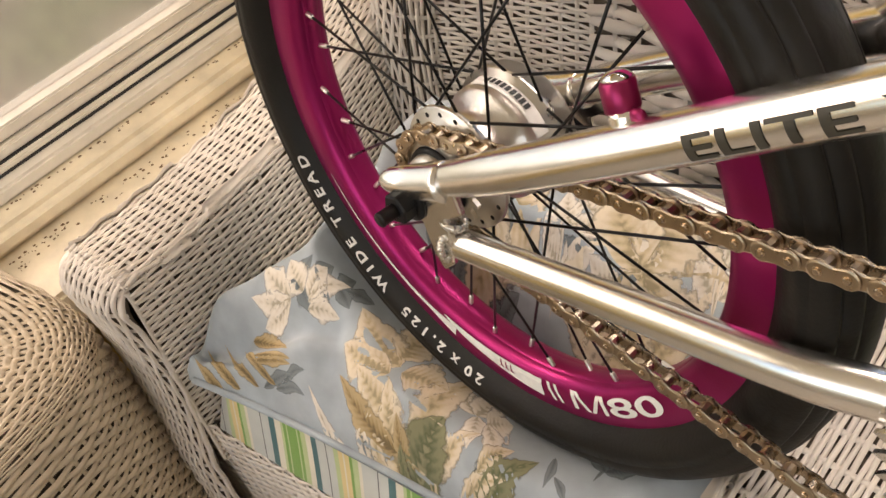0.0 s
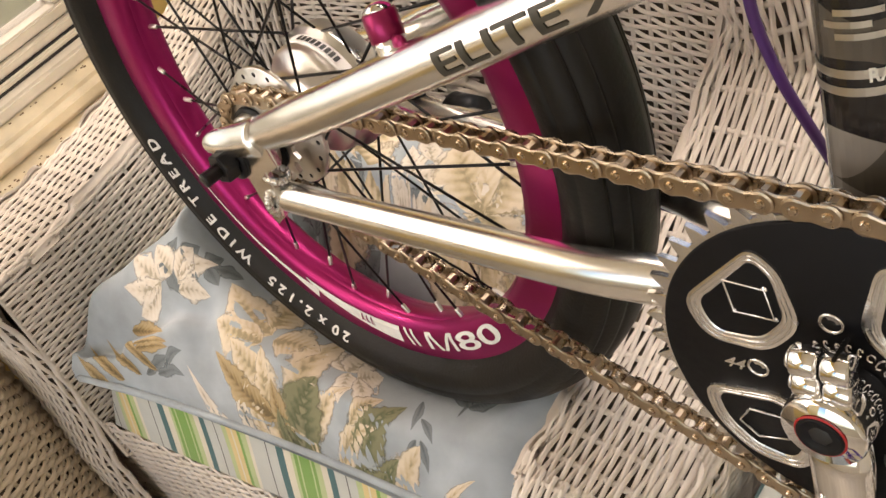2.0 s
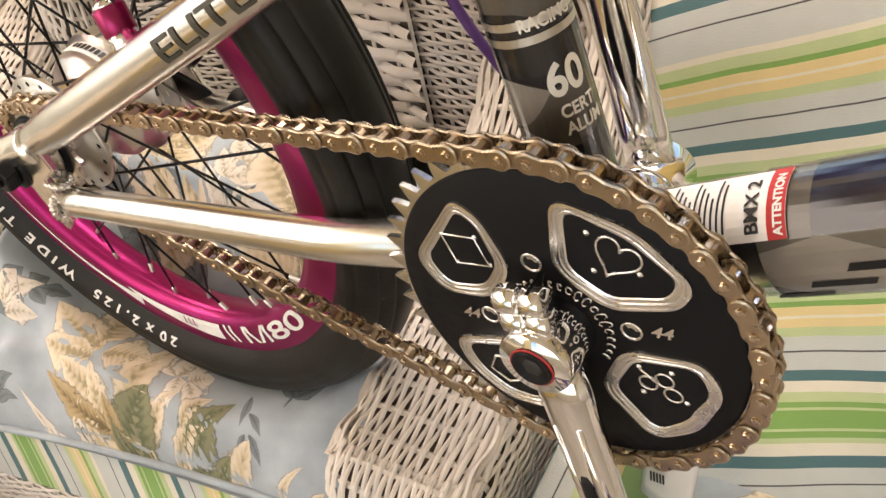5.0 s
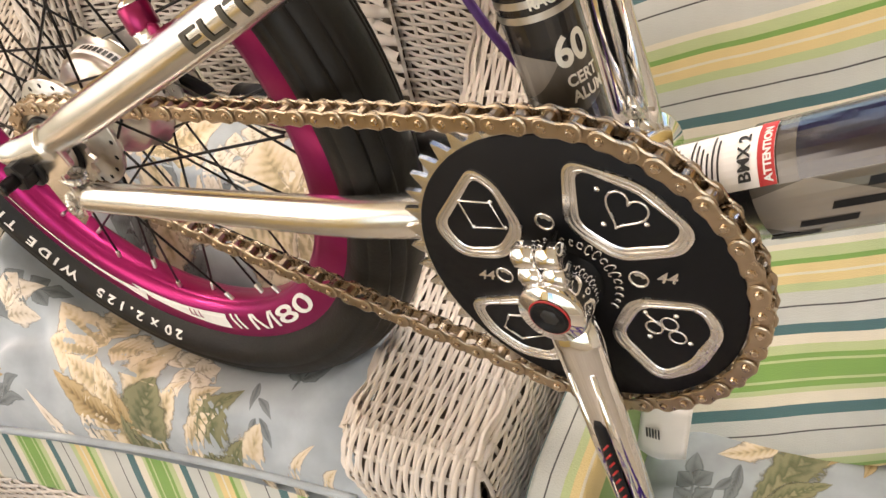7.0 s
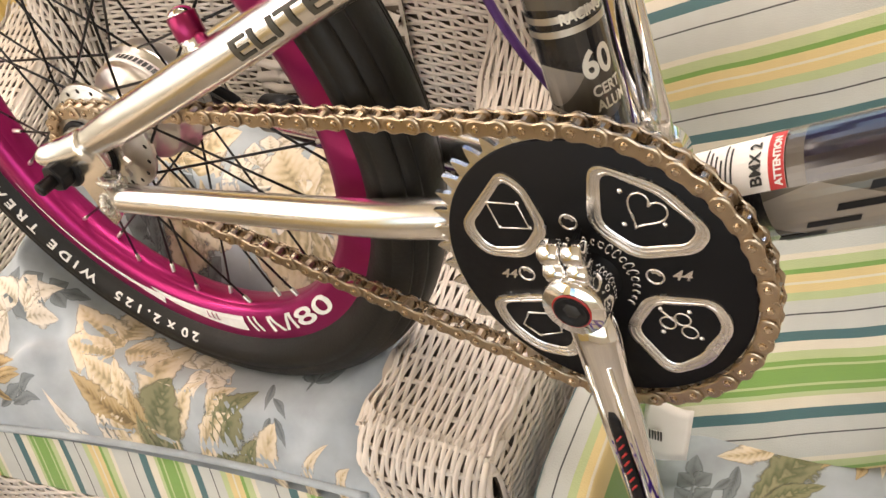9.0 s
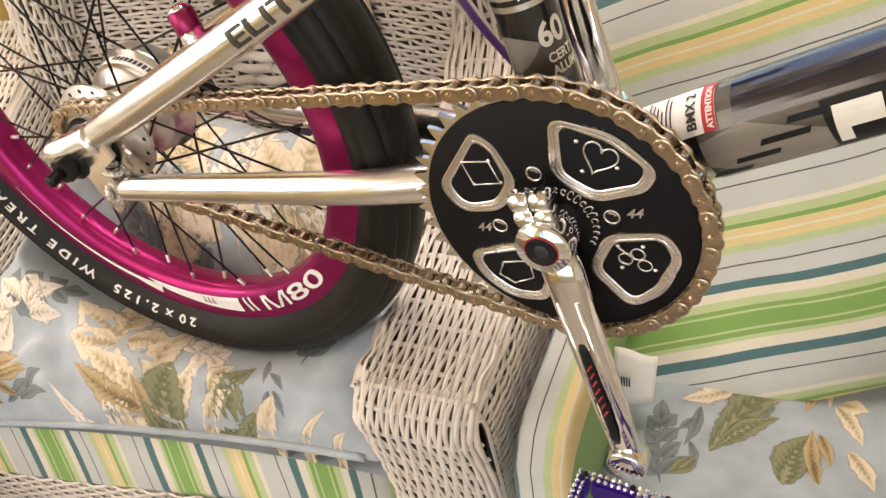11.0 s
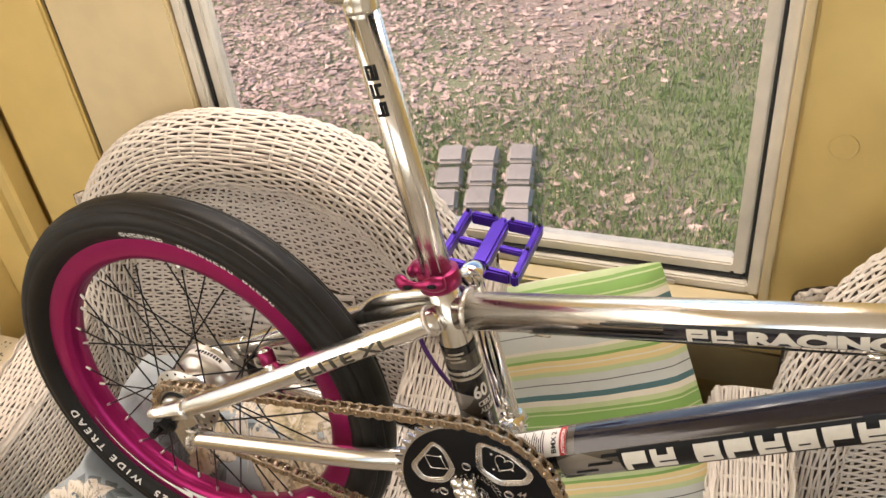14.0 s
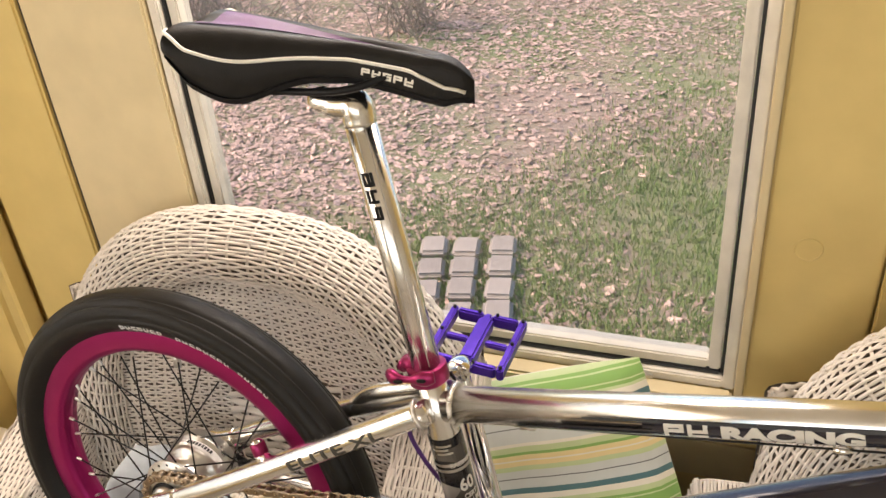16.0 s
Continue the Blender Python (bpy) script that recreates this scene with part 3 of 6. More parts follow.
# bare shrubs at the edge of the yard
TWIG = mat("bare twig", (0.26, 0.22, 0.18), 0.9, 0.0, 0.2, 40)
for bx, by in ((-6.2, 9.2), (-5.0, 8.4), (-7.6, 10.5), (-4.0, 10.2)):
    V, F_ = [], []
    for i in range(60):
        a, l_ = rs.uniform(0, 6.283), rs.uniform(0.5, 1.4)
        p0 = Vector((rs.gauss(0, 0.25), rs.gauss(0, 0.25), 0))
        d = Vector((math.cos(a) * 0.5, math.sin(a) * 0.5, 1)).normalized()
        pts = [p0 + d * l_ * k / 4 + Vector((rs.gauss(0, 0.05), rs.gauss(0, 0.05), 0)) * k for k in range(5)]
        V, F_ = merge((V, F_), sweep(pts, [0.008, 0.007, 0.006, 0.005, 0.003], 4, False))
    ob = part("shrub", mesh_from("shrub", V, F_), TWIG)
    ob.location = (bx, by, GZ)
    tagged(ob, "bare tangled brown shrub at the yard's edge", "shrub", "shrubs")
pav = thing("paver_path", "three rows of square weathered pavers in the lawn", "path", pose(-1.60, 4.93, GZ, 0, 0, 13), kind="structure")
pm = bpy.data.meshes.new("paver")
pbm = bevel_box(-0.105, 0.105, -0.125, 0.125, 0.0, 0.07, 0.025, 3)
pbm.to_mesh(pm)
pbm.free()
pm.materials.append(PAVER)
for i in range(3):
    for j in range(4):
        o = part("paver", pm, PAVER, pav)
        o.location = ((i - 1) * 0.265 + rs.uniform(-0.01, 0.01), (1.0 - j) * 0.285 + rs.uniform(-0.01, 0.01), rs.uniform(-0.01, 0.01))
        o.rotation_euler = (0, 0, rs.uniform(-0.06, 0.06))


# the chairs and all that rests on them recline a little towards the window
RECLINE = Matrix.Translation((0, 0.35, 0.75)) @ pose(0, 0, 0, -4.2) @ Matrix.Translation((0, -0.35, -0.75))


# ---- wicker ----
def weave(surf, n_str, n_stk, amp=0.0022, width=0.9, seed=1, lift=0.0, samples=3, stakes=True, pair=1, sink=0.0008):
    """Woven strands over the sheet surf(u, v) (arrays in, n x 3 out): strands run along u and pass over and under stakes that run along v."""
    r = np.random.RandomState(seed)
    e = 1e-3

    def frame_at(u, v):
        p = surf(u, v)
        du = surf(np.clip(u + e, 0, 1), v) - surf(np.clip(u - e, 0, 1), v)
        dv = surf(u, np.clip(v + e, 0, 1)) - surf(u, np.clip(v - e, 0, 1))
        n = np.cross(du, dv)
        n /= np.linalg.norm(n, axis=1)[:, None] + 1e-12
        s = dv / (np.linalg.norm(dv, axis=1)[:, None] + 1e-12)
        t = du / (np.linalg.norm(du, axis=1)[:, None] + 1e-12)
        return p, n, s, t

    V, F_, o = [], [], 0
    m = n_stk * samples + 1
    u = np.linspace(0, 1, m)
    for j in range(n_str):
        v = np.clip((j + 0.5) / n_str + r.uniform(-0.12, 0.12) / n_str, 0.001, 0.999)
        vv = np.clip(v + 0.10 / n_str * np.sin(u * n_stk * 0.7 + r.uniform(0, 6)), 0.001, 0.999)
        p, n, s, t = frame_at(u, vv)
        q = surf(np.array([0.5, 0.5]), np.array([max(v - 0.5 / n_str, 0), min(v + 0.5 / n_str, 1)]))
        w = np.linalg.norm(q[1] - q[0]) * width * r.uniform(0.85, 1.05)
        off = amp * np.cos(np.pi * (u * n_stk + (j // pair))) * r.uniform(0.8, 1.2) + lift
        prof = [(-0.5, -0.22), (-0.22, 0.18), (0.22, 0.18), (0.5, -0.22)]
        for a, b in prof:
            V.append(p + s * (a * w) + n * (off + b * w)[:, None])
        idx = np.arange(m - 1)
        for k in range(3):
            F_.append(np.stack([o + k * m + idx, o + k * m + idx + 1, o + (k + 1) * m + idx + 1, o + (k + 1) * m + idx], 1))
        o += 4 * m
    if stakes:
        m2 = max(8, n_str // 2)
        v = np.linspace(0.001, 0.999, m2)
        for i in range(n_stk + 1):
            uu = np.full(m2, np.clip(i / n_stk, 0.001, 0.999))
            p, n, s, t = frame_at(uu, v)
            w = 0.005
            for a, b in ((-0.5, -0.3), (0, 0.2), (0.5, -0.3)):
                V.append(p + t * (a * w) + n * (lift - sink + b * w))
            idx = np.arange(m2 - 1)
            for k in range(2):
                F_.append(np.stack([o + k * m2 + idx, o + k * m2 + idx + 1, o + (k + 1) * m2 + idx + 1, o + (k + 1) * m2 + idx], 1))
            o += 3 * m2
    return np.concatenate(V), np.concatenate(F_)


def shade_sheet(surf, nu, nv, depth):
    """A plain sheet a little behind the weave, for the shade in its gaps."""
    U, V_ = np.meshgrid(np.linspace(0.001, 0.999, nu + 1), np.linspace(0.001, 0.999, nv + 1), indexing="ij")
    u, v = U.ravel(), V_.ravel()
    e = 1e-3
    n = np.cross(surf(np.clip(u + e, 0, 1), v) - surf(np.clip(u - e, 0, 1), v), surf(u, np.clip(v + e, 0, 1)) - surf(u, np.clip(v - e, 0, 1)))
    n /= np.linalg.norm(n, axis=1)[:, None] + 1e-12
    P = surf(u, v) - n * depth
    F_ = [(i * (nv + 1) + j, (i + 1) * (nv + 1) + j, (i + 1) * (nv + 1) + j + 1, i * (nv + 1) + j + 1) for i in range(nu) for j in range(nv)]
    return P, F_


def wicker(name, surf, n_str, n_stk, parent, seed, material=None, **kw):
    material = material or WICKER
    v, f = weave(surf, n_str, n_stk, seed=seed, **kw)
    ob = part(name, mesh_from(name, v, f), material, parent, kind="stuff")
    # added dark sheet: its colour gives the gaps their shade
    v, f = shade_sheet(surf, 24, 24, 0.0065)
    part("lining", mesh_from("lining", v, f), SHADED_CANE, parent)
    return ob


def arm_surfaces(cx0, cy0, cx1, cy1, half, top, rise, low_in, low_out):
    """The body of an arm (strands run from front to back) and its front, as sheets. Its line runs from (cx0, cy0) in front to (cx1, cy1)."""
    r = 0.032
    li, lo = top - low_in, top - low_out
    total = li + 2 * half + lo

    def prof(s):
        # across: up the inner side, over the top, down the outer side; gives (across, down)
        s = s * total
        a = np.where(s < li, half, np.where(s < li + 2 * half, half - (s - li), -half))
        d = np.where(s < li, li - s, np.where(s < li + 2 * half, 0.0, s - li - 2 * half))
        # round the two shoulders
        k = np.clip(1 - d / r, 0, 1)
        edge = np.clip((np.abs(a) - (half - r)) / r, 0, 1)
        a = a - np.sign(a) * r * 0.30 * k * k * (edge > 0.99)
        d = d + r * 0.30 * edge * edge * (d < 1e-6)
        return a, d

    L = math.hypot(cx1 - cx0, cy1 - cy0)
    dx, dy = (cx1 - cx0) / L, (cy1 - cy0) / L

    def body(u, v):
        a, d = prof(v)
        s = r * 0.8 + (L - r * 0.8) * u
        z = top - d + rise * u ** 2.4
        return np.stack([cx0 + dx * s + dy * a, cy0 + dy * s - dx * a, z], 1)

    def front(u, v):
        # u runs down the front, v across
        a = half * 0.97 * (2 * v - 1)
        s = u * (r * 1.6 + top - 0.12)
        t = np.clip(s / (r * 1.6), 0, 1) * np.pi / 2
        back = np.where(s < r * 1.6, r * (1 - np.sin(t)), 0.0)
        down = np.where(s < r * 1.6, r * (1 - np.cos(t)), r + s - r * 1.6)
        edge = (np.abs(a) / half) ** 6
        back = back + 0.018 * edge
        down = down + 0.008 * edge
        bulge = 0.012 * np.sin(np.clip((down - r) / 0.25, 0, 1) * np.pi)
        return np.stack([cx0 + dx * (back + bulge) + dy * a, cy0 + dy * (back + bulge) - dx * a, top - down], 1)

    return body, front, total, L


def armchair(name, label, group):
    ch = thing(name, label, "armchair", RECLINE, group)
    # the two arms
    for i, (cx0, cy0, cx1, cy1, half, top, rise, sgn) in enumerate(((-0.705, 0.118, -0.745, 0.58, 0.053, 0.748, 0.09, 1), (-0.079, 0.208, -0.080, 0.60, 0.058, 0.742, 0.22, -1))):
        low_in, low_out = (0.46, 0.10) if sgn > 0 else (0.10, 0.46)
        body, front, total, L = arm_surfaces(cx0, cy0, cx1, cy1, half, top, rise, low_in, low_out)
        wicker("arm", body, int(total / 0.0046), int(L / 0.023), ch, 3 + i, amp=0.0018, width=0.90, samples=4)
        wicker("arm_front", front, int(2 * half / 0.0046), int((top - 0.1) / 0.024), ch, 7 + i, amp=0.0018, width=0.90, samples=4)
    # the back: a rolled arch round an inner panel
    cx, yb, a, z0, b = -0.375, 0.575, 0.300, 0.74, 0.355

    def roll(u, v):
        t = np.pi * (1.08 - 1.16 * u)
        ph = -0.35 * np.pi + 1.25 * np.pi * v
        k = 0.052
        rad_x, rad_z = a + k * np.sin(ph), b + k * np.sin(ph)
        ct, st = np.cos(t), np.sin(t)
        x = cx + rad_x * np.sign(ct) * np.abs(ct) ** 0.82
        z = z0 + rad_z * np.sign(st) * np.abs(st) ** 0.82
        return np.stack([x, yb - 0.055 * np.cos(ph) + 0.02 * st, z], 1)

    def panel(u, v):
        z = 0.44 + (z0 + b - 0.03 - 0.44) * v
        lim = np.where(z > z0, a * np.sqrt(1 - np.clip((z - z0) / b, 0, 0.999) ** 2.4), a)
        x = cx + (1 - 2 * u) * -1 * lim
        y = yb - 0.022 + 0.05 * (1 - ((x - cx) / a) ** 2) - 0.03 * (1 - v)
        return np.stack([x, y, z], 1)

    wicker("back_roll", roll, 36, 58, ch, 21, amp=0.0022, width=0.78, samples=4, sink=0.0002)
    wicker("back_panel", panel, 112, 32, ch, 22, amp=0.0021, width=0.80, samples=4, sink=0.0002)

    def straps(u, v):
        z = 0.62 + 0.26 * v
        x = cx - 0.07 + 0.20 * u
        y = yb - 0.030 + 0.05 * (1 - ((x - cx) / a) ** 2) - 0.03 * (1 - (z - 0.44) / 0.65)
        return np.stack([x, y, z], 1)

    wicker("strap_panel", straps, 18, 8, ch, 23, amp=0.0030, width=0.93, samples=6)

    def outer_back(u, v):
        t = np.pi * (1 - u)
        z = 0.08 + (0.98 - 0.08) * v
        return np.stack([cx + 0.34 * np.cos(t), yb + 0.02 + 0.055 * np.sin(t), z], 1)

    wicker("outer_back", outer_back, 90, 40, ch, 24)

    def apron(u, v):
        x = -0.715 + 0.60 * u
        y = 0.142 + 0.086 * u
        return np.stack([x, y + 0.008 * np.sin(v * np.pi), 0.10 + 0.425 * v], 1)

    wicker("seat_apron", apron, 66, 34, ch, 25)
    part("seat_deck", bevel_box(-0.66, -0.13, 0.18, 0.56, 0.40, 0.43, 0.006), SHADED_CANE, ch)
    for x, y in ((-0.70, 0.20), (-0.08, 0.27), (-0.70, 0.54), (-0.08, 0.54)):
        low = RECLINE.inverted() @ Vector((x, y - 0.045, 0))
        part("leg", mesh_from("leg", *sweep([low, (x, y, 0.16)], 0.018, 12)), WICKER, ch)
    return ch


chair = armchair("wicker_armchair", "white painted wicker armchair with cushions and a bicycle wheel on it", "wicker armchairs")
chair2 = copy_thing(chair, pose(1.055, 0.0, 0) @ RECLINE)
tagged(chair2, "white painted wicker armchair standing beside the window", "armchair", "wicker armchairs")

# a tan wicker stool in front of the armchair's outer side
stool = thing("wicker_stool", "tan wicker stool with rounded top edge", "stool", pose(-0.850, -0.115, 0.03, 0, 0, 10))


def stool_side(u, v):
    t = 2 * np.pi * u
    c, s = np.cos(t), np.sin(t)
    h = v * 0.80
    k = np.clip((h - 0.62) / 0.18, 0, 1)
    rad = 1 - 0.55 * k ** 2.5
    x = 0.205 * np.sign(c) * np.abs(c) ** 0.45 * rad
    y = 0.215 * np.sign(s) * np.abs(s) ** 0.45 * rad
    return np.stack([x, y, 0.02 + np.minimum(h, 0.62 + 0.035 * np.sin(k * np.pi / 2))], 1)


wicker("woven_body", stool_side, 92, 74, stool, 31, material=WICKER_TAN)
part("top", bevel_box(-0.13, 0.13, -0.15, 0.15, 0.60, 0.645, 0.02), WICKER_TAN, stool)
for x, y in ((-0.14, -0.15), (0.14, -0.15), (-0.14, 0.15), (0.14, 0.15)):
    part("leg", mesh_from("leg", *sweep([(x, y, -0.03), (x, y, 0.06)], 0.016, 10)), WICKER_TAN, stool)


# ---- cushions ----
def pad(x0, x1, y0, y1, z0, z1, nx=28, ny=22, edge=3.0, puff=0.5):
    """A stuffed cushion: a closed sheet, thickest in the middle, with soft corners."""
    V, F_ = [], []
    for side in (0, 1):
        for i in range(nx + 1):
            for j in range(ny + 1):
                a, b_ = 2 * i / nx - 1, 2 * j / ny - 1
                k = ((1 - abs(a) ** (edge * 2)) * (1 - abs(b_) ** (edge * 2))) ** puff
                x = (x0 + x1) / 2 + (x1 - x0) / 2 * a * (1 - 0.03 * b_ * b_)
                y = (y0 + y1) / 2 + (y1 - y0) / 2 * b_ * (1 - 0.03 * a * a)
                zm = (z0 + z1) / 2
                wr = 0.004 * noise.noise(Vector((x * 14, y * 14, side * 5 + x0 * 3)))
                V.append((x, y, zm + (1 if side else -1) * (z1 - z0) / 2 * k + wr * k))
    n = (nx + 1) * (ny + 1)
    for side in (0, 1):
        for i in range(nx):
            for j in range(ny):
                q = [side * n + i * (ny + 1) + j, side * n + (i + 1) * (ny + 1) + j, side * n + (i + 1) * (ny + 1) + j + 1, side * n + i * (ny + 1) + j + 1]
                F_.append(q if side else q[::-1])
    return V, F_


V, F_ = pad(-0.648, -0.143, 0.149, 0.55, 0.437, 0.612, edge=7, puff=0.40)
V = [(x, y + 0.080 * (x + 0.645) / 0.5 * (0.55 - y) / 0.395, z + 0.022 * (x + 0.645) / 0.5 * (z - 0.437) / 0.175) for x, y, z in V]
tagged(part("seat_cushion", mesh_from("seat_cushion", V, F_), STRIPE_X), "striped green and blue cotton seat cushion on the wicker armchair", "cushion").matrix_world = RECLINE

AX, AY, AZ = -0.3235, 0.3185, 0.924


FOLDS = [(-0.62, 0.18, -0.48, 0.245, -0.045, 0.014), (-0.58, 0.164, -0.42, 0.25, -0.027, 0.016), (-0.63, 0.16, -0.55, 0.185, 0.03, 0.014), (-0.56, 0.193, -0.45, 0.24, 0.024, 0.016), (-0.5, 0.178, -0.4, 0.22, -0.021, 0.013), (-0.44, 0.188, -0.34, 0.2, 0.015, 0.012), (-0.3, 0.198, -0.18, 0.245, -0.021, 0.014), (-0.24, 0.188, -0.17, 0.265, 0.015, 0.014), (-0.52, 0.288, -0.44, 0.265, 0.018, 0.016), (-0.22, 0.388, -0.3, 0.355, -0.018, 0.014), (-0.42, 0.398, -0.36, 0.355, 0.018, 0.016)]


def pillow_top(x, y):
    """Height of the floral pillow, pressed down by the wheel."""
    u, v = (x + 0.385) / 0.25, (y - 0.160) / 0.36
    z = 0.628 + 0.20 * np.clip(v, 0, 1) ** 1.25 + 0.055 * np.sin(np.pi * np.clip(v, 0, 1)) ** 0.7
    z = z + 0.06 * np.clip(-u, 0, 1) ** 1.5 * np.clip(1.2 - v, 0, 1) * np.clip(v * 4, 0, 1)
    z = z - 0.035 * np.clip(u, 0, 1) ** 1.5
    z = z + 0.006 * np.sin(27 * x + 14 * y) * np.clip(v * 3, 0, 1) + 0.005 * np.sin(31 * x - 22 * y + 1) + 0.0035 * np.sin(58 * x + 35 * y + 2 * np.sin(20 * y)) * np.clip(1 - v, 0, 1)
    # folds that run from the free corner towards the wheel
    for x0, y0, x1, y1, depth, wide in FOLDS:
        ux, uy = x1 - x0, y1 - y0
        t = np.clip(((x - x0) * ux + (y - y0) * uy) / (ux * ux + uy * uy), 0, 1)
        d = np.hypot(x - x0 - t * ux, y - y0 - t * uy)
        z = z + depth * np.exp(-(d / wide) ** 2) * (1 - 0.7 * t)
    z = z + 0.004 * np.sin(75 * x - 40 * y + 3 * np.sin(30 * y)) * np.sin(22 * x + 9)
    dx = x - AX
    hw = AZ - np.sqrt(np.maximum(0.262 ** 2 - dx * dx, 0.0))
    near = np.clip(1 - (np.abs(y - AY + 0.006) / 0.075) ** 2, 0, 1)
    press = np.minimum(z, hw + 0.0 * z)
    return z * (1 - near) + press * near


def pillow_mesh():
    nx, ny = 170, 120
    V, F_ = [], []
    for i in range(nx + 1):
        for j in range(ny + 1):
            a, b_ = 2 * i / nx - 1, 2 * j / ny - 1
            x = -0.385 + 0.25 * a * (1 - 0.05 * b_ * b_) - 0.01 * (1 - b_) * (1 - a) * 0.5 + 0.006 * (1 + a)
            y = 0.318 + 0.165 * b_ * (1 - 0.08 * (1 - a * a) * (1 if b_ < 0 else 0))
            y += 0.036 * (a + 1) * (1 - b_) * 0.5
            if a < 0:
                k_ = min(1.0, max(0.0, (y - 0.19) / 0.10))
                x += 0.085 * abs(a) * k_ * k_ * (3 - 2 * k_) - 0.02 * abs(a) * max(0.0, (y - 0.36) / 0.1)
            e = (1 - max(abs(a) ** 14, abs(b_) ** 12))
            z = float(pillow_top(np.array(x), np.array(y)))
            base = 0.612 + 0.011 * (a + 1)
            V.append((x, y, base + max(z - base, 0.004) * max(0.0, e) ** 0.45))
    k = (nx + 1) * (ny + 1)
    for i in range(nx):
        for j in range(ny):
            F_.append((i * (ny + 1) + j, (i + 1) * (ny + 1) + j, (i + 1) * (ny + 1) + j + 1, i * (ny + 1) + j + 1))
    low = [(x, y, min(z, 0.611) - 0.0005) for x, y, z in V]
    F_ += [tuple(q + k for q in f[::-1]) for f in F_[:]]
    return V + low, F_


pillow = part("floral_pillow", mesh_from("floral_pillow", *pillow_mesh()), PILLOW)
V = [pillow.data.vertices[i * 121].co + Vector((0, -0.001, 0.004)) for i in range(4, 167, 3)]
part("welt", mesh_from("welt", *sweep(V, 0.0038, 10, up=(0, 0, 1))), PILLOW, pillow)
tagged(pillow, "pale blue floral cotton pillow pressed by the wheel", "pillow").matrix_world = RECLINE


from mathutils import bvhtree


def cloth(ob):
    """The surface of a cushion, to lay a print on."""
    me = ob.data
    return bvhtree.BVHTree.FromPolygons([tuple(v.co) for v in me.vertices], [tuple(p.vertices) for p in me.polygons])


def on_sheet(sheet, pts2d, lift=0.0005):
    out = []
    for x, y in pts2d:
        p, n, k, d = sheet.ray_cast(Vector((x, y, 2.0)), Vector((0, 0, -1)))
        if p is None:
            p, n, k, d = sheet.find_nearest(Vector((x, y, 0.62)))
        out.append(tuple(p + (n if n.z > 0 else Vector((0, -1, 0))) * lift))
    return out


def leaf_print(sheet, x, y, length, width, angle, bend=0.0, lift=0.0008, n=16):
    """A leaf or petal shape laid on a cloth of the given height: points, faces and (along, across) for each point."""
    c, s = math.cos(radians(angle)), math.sin(radians(angle))
    pts, uv = [], []
    for i in range(n + 1):
        t = i / n
        w = width * 0.5 * math.sin(math.pi * t ** 0.8) ** 0.9
        off = bend * length * math.sin(math.pi * t)
        for k in (-1, -0.5, 0, 0.5, 1):
            wob = 1.15 + 0.10 * math.sin(9 * t + k * 3)
            px, py = t * length, off + k * w * wob
            pts.append((x + px * c - py * s, y + px * s + py * c))
            uv.append((t, k))
    F_ = [(i * 5 + k, (i + 1) * 5 + k, (i + 1) * 5 + k + 1, i * 5 + k + 1) for i in range(n) for k in range(4)]
    return on_sheet(sheet, pts, lift), F_, uv


def print_leaves(name, rows, sheet, material, parent, lift=0.0007, grow=1.0):
    """Leaves or petals of one printed colour, as one thin sheet on the cloth."""
    V, F_, T_ = [], [], []
    for x, y, l_, w_, a in rows:
        v, f, uv = leaf_print(sheet, x, y, l_ * grow, max(w_ * grow, 0.005), a, 0.06, lift)
        V, F_ = merge((V, F_), (v, f))
        T_ += uv
    me = mesh_from(name, V, F_)
    lay = me.uv_layers.new(name="print")
    for lo in me.loops:
        lay.data[lo.index].uv = T_[lo.vertex_index]
    part(name, me, material, parent, kind="stuff")


def sprig(x, y, length, angle, pairs=4, size=0.024):
    """Leaflets in pairs along a stem."""
    out = [(x, y, length, 0.005, angle)]
    for k in range(pairs):
        t = (k + 0.6) / pairs
        px, py = x + t * length * math.cos(radians(angle)), y + t * length * math.sin(radians(angle))
        for q in (1, -1):
            out.append((px, py, size * (1.15 - 0.4 * t), size * 0.62, angle + q * 48))
    return out + [(x + length * math.cos(radians(angle)), y + length * math.sin(radians(angle)), size, size * 0.6, angle)]


def bloom(x, y, size, petals=5, turn=0.0):
    """Broad petals round a centre."""
    return [(x, y, size, size * 0.85, turn + 360 * k / petals) for k in range(petals)]


FL_LEAVES = [(-0.348, 0.196, 0.051, 0.043, 92), (-0.294, 0.186, 0.081, 0.033, 68), (-0.361, 0.193, 0.025, 0.014, 123), (-0.314, 0.185, 0.062, 0.015, 34), (-0.284, 0.186, 0.053, 0.02, 53)]
FL_OCHRE = [(-0.376, 0.209, 0.084, 0.017, 169), (-0.315, 0.187, 0.021, 0.01, 53), (-0.352, 0.198, 0.045, 0.017, 141), (-0.331, 0.181, 0.02, 0.009, 34), (-0.553, 0.195, 0.046, 0.006, 18), (-0.552, 0.192, 0.046, 0.006, 19), (-0.574, 0.208, 0.059, 0.011, 5), (-0.589, 0.166, 0.038, 0.006, -179), (-0.57, 0.175, 0.062, 0.008, 174), (-0.545, 0.184, 0.064, 0.006, 172), (-0.526, 0.193, 0.06, 0.006, 173)]
